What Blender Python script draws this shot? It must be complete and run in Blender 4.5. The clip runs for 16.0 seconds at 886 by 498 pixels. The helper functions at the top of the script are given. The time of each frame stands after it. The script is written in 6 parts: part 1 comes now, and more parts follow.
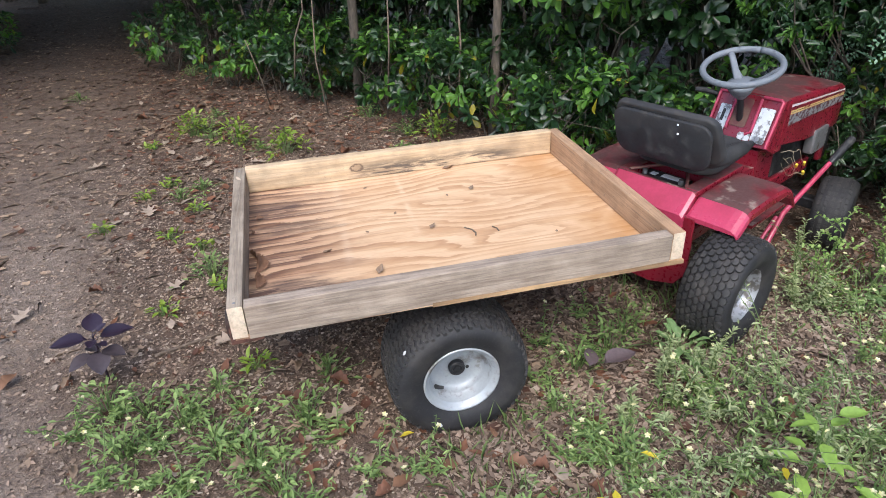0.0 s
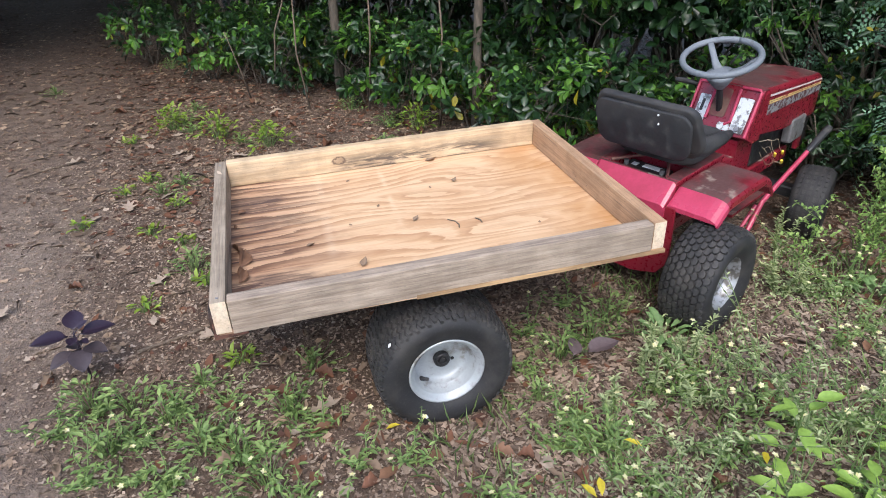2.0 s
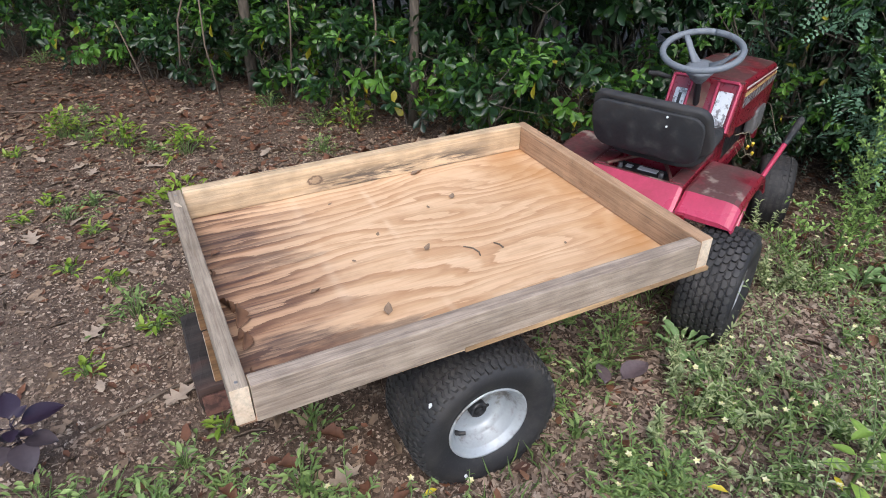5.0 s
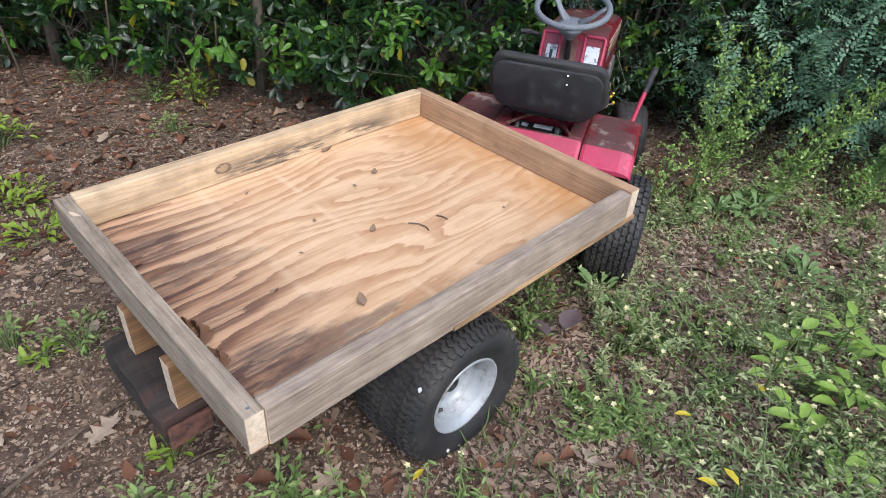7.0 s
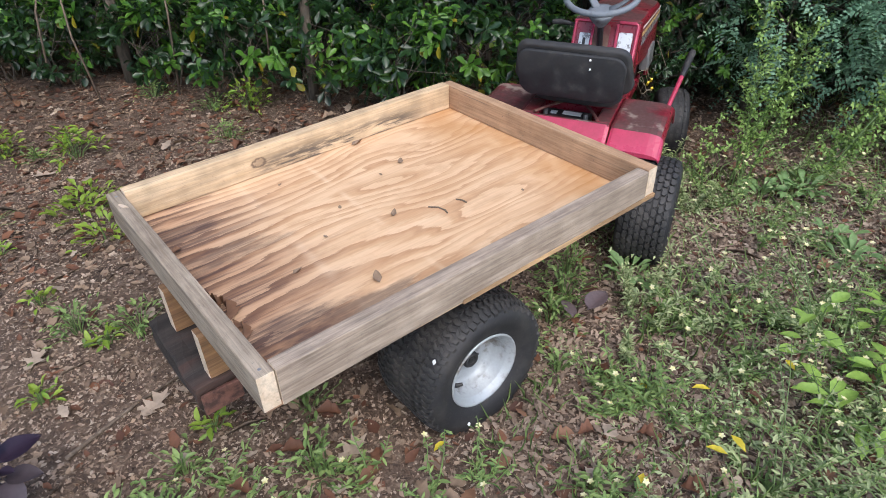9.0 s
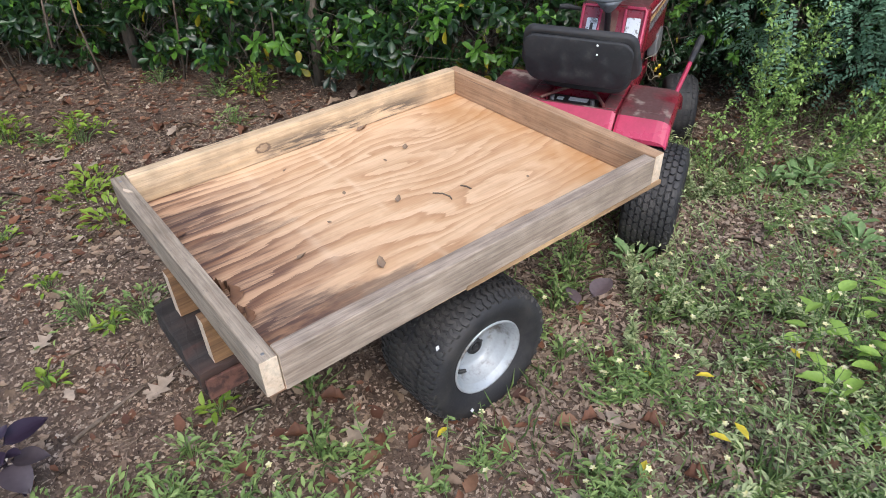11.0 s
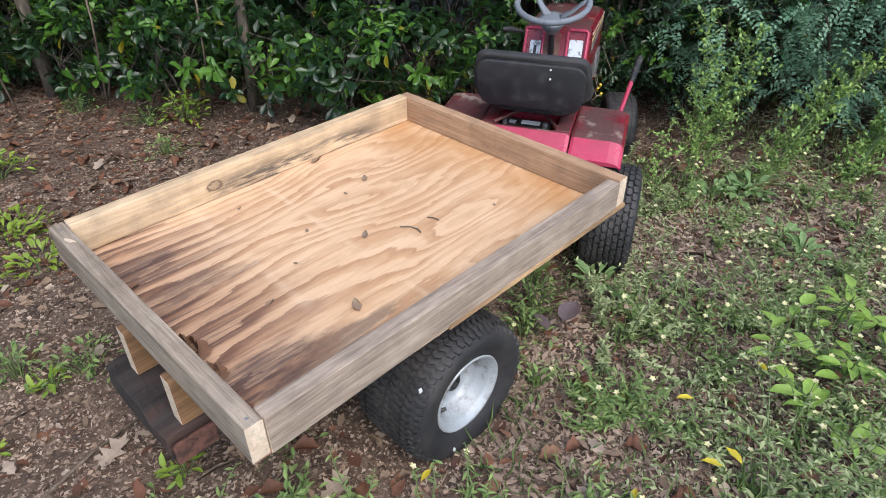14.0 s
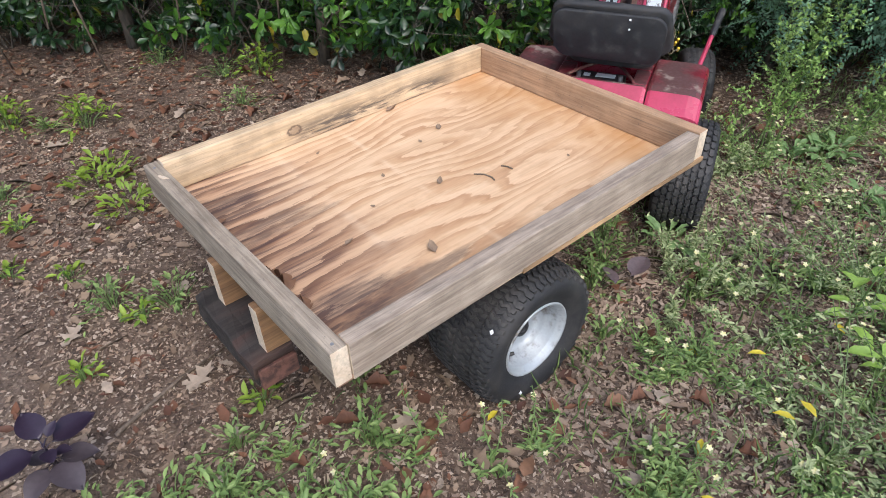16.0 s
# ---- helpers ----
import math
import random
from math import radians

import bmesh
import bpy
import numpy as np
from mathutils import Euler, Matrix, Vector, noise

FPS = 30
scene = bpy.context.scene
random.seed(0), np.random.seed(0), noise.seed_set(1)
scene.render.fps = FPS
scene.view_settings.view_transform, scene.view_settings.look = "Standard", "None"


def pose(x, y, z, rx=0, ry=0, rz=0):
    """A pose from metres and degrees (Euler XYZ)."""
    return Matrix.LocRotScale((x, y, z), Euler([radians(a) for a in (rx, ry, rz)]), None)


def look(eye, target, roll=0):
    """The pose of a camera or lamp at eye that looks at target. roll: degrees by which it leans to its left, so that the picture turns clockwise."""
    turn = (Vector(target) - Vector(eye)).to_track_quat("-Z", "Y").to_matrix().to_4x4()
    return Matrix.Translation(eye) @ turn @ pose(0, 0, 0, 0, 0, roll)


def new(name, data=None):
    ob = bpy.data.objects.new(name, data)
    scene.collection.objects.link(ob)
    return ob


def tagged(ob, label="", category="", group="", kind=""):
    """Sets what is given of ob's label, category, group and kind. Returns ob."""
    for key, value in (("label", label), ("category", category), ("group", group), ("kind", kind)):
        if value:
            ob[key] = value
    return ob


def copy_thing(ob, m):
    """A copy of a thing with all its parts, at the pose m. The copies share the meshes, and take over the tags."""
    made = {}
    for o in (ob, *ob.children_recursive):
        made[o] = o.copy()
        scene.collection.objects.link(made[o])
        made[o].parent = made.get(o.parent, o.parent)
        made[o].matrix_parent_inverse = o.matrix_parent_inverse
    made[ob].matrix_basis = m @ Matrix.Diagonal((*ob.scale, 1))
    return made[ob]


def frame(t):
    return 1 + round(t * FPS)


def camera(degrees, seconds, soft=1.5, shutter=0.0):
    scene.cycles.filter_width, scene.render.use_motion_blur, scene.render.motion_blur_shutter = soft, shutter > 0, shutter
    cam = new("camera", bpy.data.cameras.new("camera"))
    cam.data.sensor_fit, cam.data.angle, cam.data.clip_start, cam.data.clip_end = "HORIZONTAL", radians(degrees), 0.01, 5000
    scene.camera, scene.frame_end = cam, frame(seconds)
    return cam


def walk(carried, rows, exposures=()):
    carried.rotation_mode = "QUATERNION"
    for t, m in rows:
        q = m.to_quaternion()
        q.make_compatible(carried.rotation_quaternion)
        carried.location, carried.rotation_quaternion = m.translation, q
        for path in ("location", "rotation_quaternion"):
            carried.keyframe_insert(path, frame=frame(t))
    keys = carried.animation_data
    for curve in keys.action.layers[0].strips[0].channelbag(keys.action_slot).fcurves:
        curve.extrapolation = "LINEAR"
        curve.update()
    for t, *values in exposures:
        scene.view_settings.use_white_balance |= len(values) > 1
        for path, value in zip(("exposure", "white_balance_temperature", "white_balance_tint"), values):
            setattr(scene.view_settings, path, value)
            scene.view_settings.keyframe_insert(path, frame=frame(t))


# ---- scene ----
cam = camera(68.7, 16.0, soft=0.95)
PATH = [
    (0, (0.213, -1.352, 1.382), (0.613, 0.336, 0.385), -2.3),
    (0.5, (0.211, -1.371, 1.388), (0.631, 0.309, 0.388), -2.8),
    (1, (0.212, -1.358, 1.38), (0.633, 0.319, 0.376), -2.6),
    (1.5, (0.215, -1.374, 1.389), (0.668, 0.292, 0.379), -2.1),
    (2, (0.214, -1.355, 1.383), (0.657, 0.308, 0.364), -2.2),
    (2.5, (0.188, -1.347, 1.379), (0.563, 0.331, 0.358), -1.9),
    (3, (0.157, -1.293, 1.366), (0.617, 0.32, 0.276), 0.9),
    (3.5, (0.094, -1.218, 1.382), (0.786, 0.32, 0.307), 0.6),
    (3.7, (0.04, -1.189, 1.387), (0.74, 0.355, 0.326), 0.3),
    (5.8, (-0.097, -0.82, 1.383), (0.817, 0.551, 0.25), -0.4),
    (6, (-0.139, -0.793, 1.386), (0.856, 0.504, 0.233), -0.3),
    (6.5, (-0.249, -0.736, 1.385), (0.848, 0.472, 0.229), 0.9),
    (7, (-0.291, -0.703, 1.393), (0.887, 0.417, 0.228), 4.2),
    (7.5, (-0.269, -0.736, 1.392), (0.838, 0.488, 0.262), 1.7),
    (8, (-0.242, -0.817, 1.369), (0.744, 0.475, 0.204), 0.3),
    (8.5, (-0.222, -0.852, 1.372), (0.778, 0.404, 0.178), -1.9),
    (9, (-0.247, -0.867, 1.382), (0.773, 0.408, 0.227), -1.7),
    (9.5, (-0.25, -0.873, 1.379), (0.746, 0.415, 0.218), -2.5),
    (9.7, (-0.246, -0.87, 1.376), (0.76, 0.407, 0.211), -2.4),
    (11.8, (-0.237, -0.868, 1.377), (0.739, 0.409, 0.186), -2.0),
    (12, (-0.233, -0.861, 1.383), (0.737, 0.428, 0.201), -2.6),
    (12.5, (-0.237, -0.855, 1.383), (0.687, 0.49, 0.226), -3.3),
    (13, (-0.243, -0.846, 1.381), (0.663, 0.511, 0.225), -2.6),
    (13.5, (-0.256, -0.805, 1.395), (0.769, 0.489, 0.266), -1.4),
    (14, (-0.276, -0.74, 1.394), (0.892, 0.4, 0.239), -0.2),
    (14.5, (-0.308, -0.676, 1.388), (0.923, 0.321, 0.167), 0.2),
    (15, (-0.323, -0.651, 1.376), (0.823, 0.375, 0.098), 0.6),
    (15.5, (-0.333, -0.693, 1.382), (0.724, 0.47, 0.144), -0.9),
    (16, (-0.344, -0.744, 1.373), (0.655, 0.466, 0.132), -2.0),
]
walk(cam, [(t, look(e, g, r)) for t, e, g, r in PATH], ((0, 1.45, 6400, 10), (2.5, 1.48, 6400, 10), (3.6, 1.47, 6400, 10), (6, 1.2, 6400, 10), (7, 1.3, 6400, 10), (9, 1.32, 6400, 10), (16, 1.34, 6400, 10)))

# ---- world and light: soft overcast shade ----
world = bpy.data.worlds.new("overcast_sky")
scene.world = world
world.use_nodes = True
wn = world.node_tree
sky = wn.nodes.new("ShaderNodeTexSky")
sky.sky_type = "NISHITA"
sky.sun_disc = False
sky.sun_elevation = radians(52)
sky.sun_rotation = radians(200)
sky.air_density = 1.0
sky.dust_density = 2.0
wn.links.new(sky.outputs[0], wn.nodes["Background"].inputs[0])
wn.nodes["Background"].inputs[1].default_value = 0.13
sun = new("sun", bpy.data.lights.new("sun", "SUN"))
sun.data.energy, sun.data.angle, sun.data.color = 0.9, radians(40), (1.0, 0.97, 0.93)
sun.matrix_world = look((-1.5, -4, 6), (0, 0, 0))

# ---- material helpers ----


def mk(name, rough=0.7, metal=0.0):
    m = bpy.data.materials.new(name)
    m.use_nodes = True
    nt = m.node_tree
    b = nt.nodes["Principled BSDF"]
    b.inputs["Roughness"].default_value = rough
    b.inputs["Metallic"].default_value = metal
    return m, nt, b


def put_in(nt, socket, value):
    if hasattr(value, "is_linked"):
        nt.links.new(value, socket)
    else:
        socket.default_value = value


def coords(nt, scale=(1, 1, 1), shift=(0, 0, 0)):
    tc = nt.nodes.new("ShaderNodeTexCoord")
    mp = nt.nodes.new("ShaderNodeMapping")
    mp.inputs["Scale"].default_value = scale
    mp.inputs["Location"].default_value = shift
    nt.links.new(tc.outputs["Object"], mp.inputs["Vector"])
    return mp.outputs["Vector"]


def tex_noise(nt, vec, scale, detail=4.0, rough=0.55, distort=0.0):
    n = nt.nodes.new("ShaderNodeTexNoise")
    n.inputs["Scale"].default_value = scale
    n.inputs["Detail"].default_value = detail
    n.inputs["Roughness"].default_value = rough
    n.inputs["Distortion"].default_value = distort
    nt.links.new(vec, n.inputs["Vector"])
    return n.outputs["Fac"]


def tex_cells(nt, vec, scale):
    n = nt.nodes.new("ShaderNodeTexVoronoi")
    n.inputs["Scale"].default_value = scale
    nt.links.new(vec, n.inputs["Vector"])
    return n.outputs["Distance"], n.outputs["Color"]


def ramp(nt, fac, stops):
    r = nt.nodes.new("ShaderNodeValToRGB")
    while len(r.color_ramp.elements) < len(stops):
        r.color_ramp.elements.new(0.5)
    for e, (p, c) in zip(r.color_ramp.elements, stops):
        e.position = p
        e.color = (*c, 1) if len(c) == 3 else c
    put_in(nt, r.inputs["Fac"], fac)
    return r.outputs["Color"]


def grey(v):
    return (v, v, v)


def mixc(nt, fac, a, b, how="MIX"):
    x = nt.nodes.new("ShaderNodeMix")
    x.data_type, x.blend_type = "RGBA", how
    put_in(nt, x.inputs[0], fac)
    put_in(nt, x.inputs[6], a if hasattr(a, "is_linked") else (*a, 1))
    put_in(nt, x.inputs[7], b if hasattr(b, "is_linked") else (*b, 1))
    return x.outputs[2]


def calc(nt, op, a, b=0.0, clamp=False):
    x = nt.nodes.new("ShaderNodeMath")
    x.operation, x.use_clamp = op, clamp
    put_in(nt, x.inputs[0], a)
    put_in(nt, x.inputs[1], b)
    return x.outputs[0]


def split(nt, vec):
    s = nt.nodes.new("ShaderNodeSeparateXYZ")
    nt.links.new(vec, s.inputs[0])
    return s.outputs[0], s.outputs[1], s.outputs[2]


def span(nt, v, lo, hi, a=0.0, b=1.0):
    r = nt.nodes.new("ShaderNodeMapRange")
    r.interpolation_type = "SMOOTHSTEP"
    put_in(nt, r.inputs[0], v)
    for i, x in enumerate((lo, hi, a, b)):
        r.inputs[i + 1].default_value = x
    return r.outputs[0]


def relief(nt, b, height, strength=0.4, dist=0.01):
    n = nt.nodes.new("ShaderNodeBump")
    n.inputs["Strength"].default_value = strength
    n.inputs["Distance"].default_value = dist
    nt.links.new(height, n.inputs["Height"])
    nt.links.new(n.outputs[0], b.inputs["Normal"])


def island(nt):
    return nt.nodes.new("ShaderNodeNewGeometry").outputs["Random Per Island"]


def by_object(nt):
    return nt.nodes.new("ShaderNodeObjectInfo").outputs["Random"]


def shade(nt, b, colour):
    put_in(nt, b.inputs["Base Color"], colour)


# ---- materials ----
def leaf_mat(name, dark, light, rough=0.4, through_light=0.25, odd=None):
    m, nt, b = mk(name, rough)
    r = island(nt)
    stops = [(0.0, dark), (0.85, light)]
    if odd:
        stops += [(0.988, light), (0.994, odd)]
    c = ramp(nt, r, stops)
    n = tex_noise(nt, coords(nt), 2.2, 2)
    c = mixc(nt, span(nt, n, 0.35, 0.7), c, mixc(nt, 0.5, c, grey(0.45), "MULTIPLY"))
    fine = tex_noise(nt, coords(nt), 90, 2)
    c = mixc(nt, 0.35, c, ramp(nt, fine, [(0.3, grey(0.45)), (0.7, grey(1.0))]), "MULTIPLY")
    shade(nt, b, c)
    b.inputs["Specular IOR Level"].default_value = 0.5
    tr = nt.nodes.new("ShaderNodeBsdfTranslucent")
    nt.links.new(c, tr.inputs[0])
    ms = nt.nodes.new("ShaderNodeMixShader")
    ms.inputs[0].default_value = through_light
    nt.links.new(b.outputs[0], ms.inputs[1])
    nt.links.new(tr.outputs[0], ms.inputs[2])
    nt.links.new(ms.outputs[0], nt.nodes["Material Output"].inputs[0])
    return m


M_EVERGREEN = leaf_mat("glossy_leaf", (0.0075, 0.025, 0.009), (0.028, 0.075, 0.02), 0.34, 0.1, (0.35, 0.3, 0.03))
M_YOUNG = leaf_mat("young_leaf", (0.062, 0.18, 0.022), (0.145, 0.31, 0.045), 0.38, 0.3, (0.5, 0.42, 0.03))
M_BLUELEAF = leaf_mat("blue_green_leaflet", (0.12, 0.25, 0.15), (0.27, 0.47, 0.3), 0.5, 0.25)
M_PRIVET = leaf_mat("yellow_green_leaf", (0.21, 0.38, 0.085), (0.42, 0.6, 0.18), 0.5, 0.35)
M_WEED = leaf_mat("weed_leaf", (0.135, 0.235, 0.065), (0.31, 0.43, 0.14), 0.6, 0.3)
M_GREYWEED = leaf_mat("grey_green_leaf", (0.25, 0.32, 0.145), (0.5, 0.57, 0.29), 0.7, 0.25)
M_PURPLE = leaf_mat("purple_leaf", (0.018, 0.012, 0.022), (0.04, 0.024, 0.045), 0.4, 0.1)
M_DEAD = leaf_mat("dead_leaf", (0.08, 0.047, 0.032), (0.4, 0.285, 0.195), 0.8, 0.1, (0.45, 0.36, 0.25))
M_REDDEAD = leaf_mat("red_brown_dead_leaf", (0.075, 0.03, 0.018), (0.22, 0.095, 0.05), 0.7, 0.1)
M_PALE = leaf_mat("pale_dead_leaf", (0.3, 0.22, 0.16), (0.5, 0.4, 0.31), 0.75, 0.1)
M_RUSTLEAF = leaf_mat("rust_orange_dead_leaf", (0.11, 0.05, 0.028), (0.28, 0.145, 0.08), 0.7, 0.1)
M_YELLOWLEAF = leaf_mat("yellow_leaf", (0.6, 0.45, 0.02), (0.75, 0.62, 0.06), 0.5, 0.2)
M_PETAL = leaf_mat("pale_yellow_petal", (0.76, 0.7, 0.26), (0.84, 0.8, 0.5), 0.6, 0.2)
M_CHIP = leaf_mat("wood_chip", (0.045, 0.028, 0.02), (0.35, 0.25, 0.182), 0.9, 0.0, (0.55, 0.47, 0.38))
M_SEEDLING = leaf_mat("seedling_leaf", (0.22, 0.4, 0.065), (0.38, 0.56, 0.12), 0.5, 0.35)
M_BROADWEED = leaf_mat("soft_weed_leaf", (0.13, 0.26, 0.08), (0.26, 0.4, 0.16), 0.55, 0.3)
M_MULCH = leaf_mat("dry_mulch", (0.13, 0.085, 0.06), (0.43, 0.32, 0.24), 0.85, 0.0)
M_DULLPURPLE = leaf_mat("dull_purple_leaf", (0.09, 0.065, 0.07), (0.18, 0.135, 0.14), 0.55, 0.15)
M_DIMPURPLE = leaf_mat("dim_purple_leaf", (0.04, 0.03, 0.036), (0.085, 0.066, 0.076), 0.5, 0.1)
M_BRIGHTWEED = leaf_mat("yellow_green_weed_leaf", (0.16, 0.29, 0.03), (0.31, 0.43, 0.06), 0.45, 0.3)
# red-brown litter, coloured darker to hold the shade of the trees
M_SHADELITTER = leaf_mat("shade_toned_litter", (0.06, 0.034, 0.022), (0.2, 0.125, 0.085), 0.85, 0.0)
M_STALK = leaf_mat("green_stalk", (0.1, 0.17, 0.05), (0.17, 0.25, 0.08), 0.6, 0.1)


def bark_mat(name, a, b_):
    m, nt, b = mk(name, 0.9)
    v = coords(nt, (1, 1, 0.25))
    n = tex_noise(nt, v, 60, 5)
    n2 = tex_noise(nt, v, 6, 3)
    c = ramp(nt, n, [(0.3, a), (0.7, b_)])
    shade(nt, b, mixc(nt, span(nt, n2, 0.4, 0.6), c, mixc(nt, 0.5, c, grey(0.35), "MULTIPLY")))
    relief(nt, b, n, 0.6, 0.01)
    return m


M_BARK = bark_mat("grey_brown_bark", (0.05, 0.04, 0.03), (0.16, 0.13, 0.1))
M_TWIG = bark_mat("dry_twig", (0.1, 0.07, 0.05), (0.26, 0.2, 0.15))


def wood_mat(name, pale, dark, grain=70, stain=None, stain_at=(0.5, 0.62), rough=0.75, band=None, specks=0.4):
    """Sawn board, grain along local x."""
    m, nt, b = mk(name, rough)
    v = coords(nt, (0.06, 1, 1))
    g = tex_noise(nt, v, grain, 6, 0.65, 0.4)
    broad = tex_noise(nt, coords(nt, (0.25, 1, 1)), 9, 3, 0.6, 0.3)
    blotch = tex_noise(nt, coords(nt), 13, 4)
    c = ramp(nt, g, [(0.36, dark), (0.6, pale)])
    thread = tex_noise(nt, coords(nt, (0.035, 1, 1), (2, 5, 1)), grain * 3.2, 4, 0.65)
    c = mixc(nt, 0.52, c, ramp(nt, thread, [(0.34, grey(0.45)), (0.58, grey(1.0))]), "MULTIPLY")
    speck = tex_noise(nt, coords(nt, (0.5, 1, 1), (6, 2, 3)), 150, 3, 0.7)
    c = mixc(nt, span(nt, speck, 0.6, 0.75, 0.0, specks), c, grey(0.09))
    c = mixc(nt, span(nt, broad, 0.35, 0.7, 0.0, 0.3), c, dark)
    crack = tex_noise(nt, coords(nt, (0.045, 1, 1), (9, 4, 2)), 42, 3, 0.5)
    c = mixc(nt, span(nt, crack, 0.66, 0.72, 0.0, 0.6), c, grey(0.07))
    c = mixc(nt, 0.5, c, ramp(nt, blotch, [(0.3, grey(0.45)), (0.62, grey(1.0))]), "MULTIPLY")
    if stain:
        st = tex_noise(nt, coords(nt, (0.3, 1, 1), (3.1, 1.7, 0)), 7, 5, 0.65, 0.5)
        k = span(nt, st, *stain_at)
        if band:
            x, y, z = split(nt, coords(nt))
            st2 = tex_noise(nt, coords(nt, (0.2, 1, 1.6), (1.1, 0, 0)), 24, 6, 0.7, 0.4)
            k = calc(nt, "MULTIPLY", calc(nt, "MULTIPLY", span(nt, st2, 0.42, 0.55), span(nt, thread, 0.36, 0.52, 0.35, 1.0)), calc(nt, "MULTIPLY", calc(nt, "MULTIPLY", span(nt, x, band[0] - 0.1, band[0] + 0.05), span(nt, x, band[1] - 0.1, band[1] + 0.1, 1.0, 0.0)), span(nt, z, 0.03, 0.075, 0.9, 0.0)))
            ring = calc(nt, "ADD", calc(nt, "POWER", calc(nt, "DIVIDE", calc(nt, "SUBTRACT", x, -0.184), 0.022), 2.0), calc(nt, "POWER", calc(nt, "DIVIDE", calc(nt, "SUBTRACT", z, 0.043), 0.014), 2.0))
            ring = calc(nt, "ADD", ring, calc(nt, "MULTIPLY", calc(nt, "SUBTRACT", tex_noise(nt, coords(nt), 60, 3), 0.5), 2.2))
            c = mixc(nt, span(nt, ring, 0.1, 2.4, 0.55, 0.0), c, (0.3, 0.19, 0.11))
            c = mixc(nt, calc(nt, "MULTIPLY", span(nt, ring, 0.35, 0.8), span(nt, ring, 0.9, 1.5, 0.8, 0.0)), c, (0.12, 0.075, 0.05))
        c = mixc(nt, k, c, stain)
    shade(nt, b, c)
    relief(nt, b, thread, 0.55, 0.003)
    return m


M_GREYBOARD = wood_mat("weathered_grey_board", (0.46, 0.37, 0.29), (0.28, 0.215, 0.165), 90)
M_TAILBOARD = wood_mat("weathered_tail_board", (0.42, 0.345, 0.265), (0.24, 0.185, 0.135), 80, specks=0.6)
M_TANBOARD = wood_mat("tan_pine_board", (0.72, 0.54, 0.35), (0.55, 0.39, 0.23), 45, (0.075, 0.06, 0.05), (0.47, 0.6), 0.75, (-0.16, 0.42))
M_BROWNBOARD = wood_mat("brown_pine_board", (0.53, 0.34, 0.205), (0.4, 0.24, 0.14), 60, specks=0.75)
M_JOIST = wood_mat("pine_joist", (0.29, 0.16, 0.075), (0.15, 0.08, 0.04), 50)
M_ENDGRAIN = wood_mat("pale_end_grain", (0.76, 0.63, 0.48), (0.66, 0.51, 0.37), 30, specks=0.08)
M_DARKTIMBER = wood_mat("charred_timber", (0.045, 0.036, 0.032), (0.018, 0.0145, 0.013), 35, (0.085, 0.04, 0.03), (0.56, 0.82))
M_PLYEDGE = wood_mat("plywood_edge", (0.55, 0.36, 0.19), (0.2, 0.12, 0.065), 40)


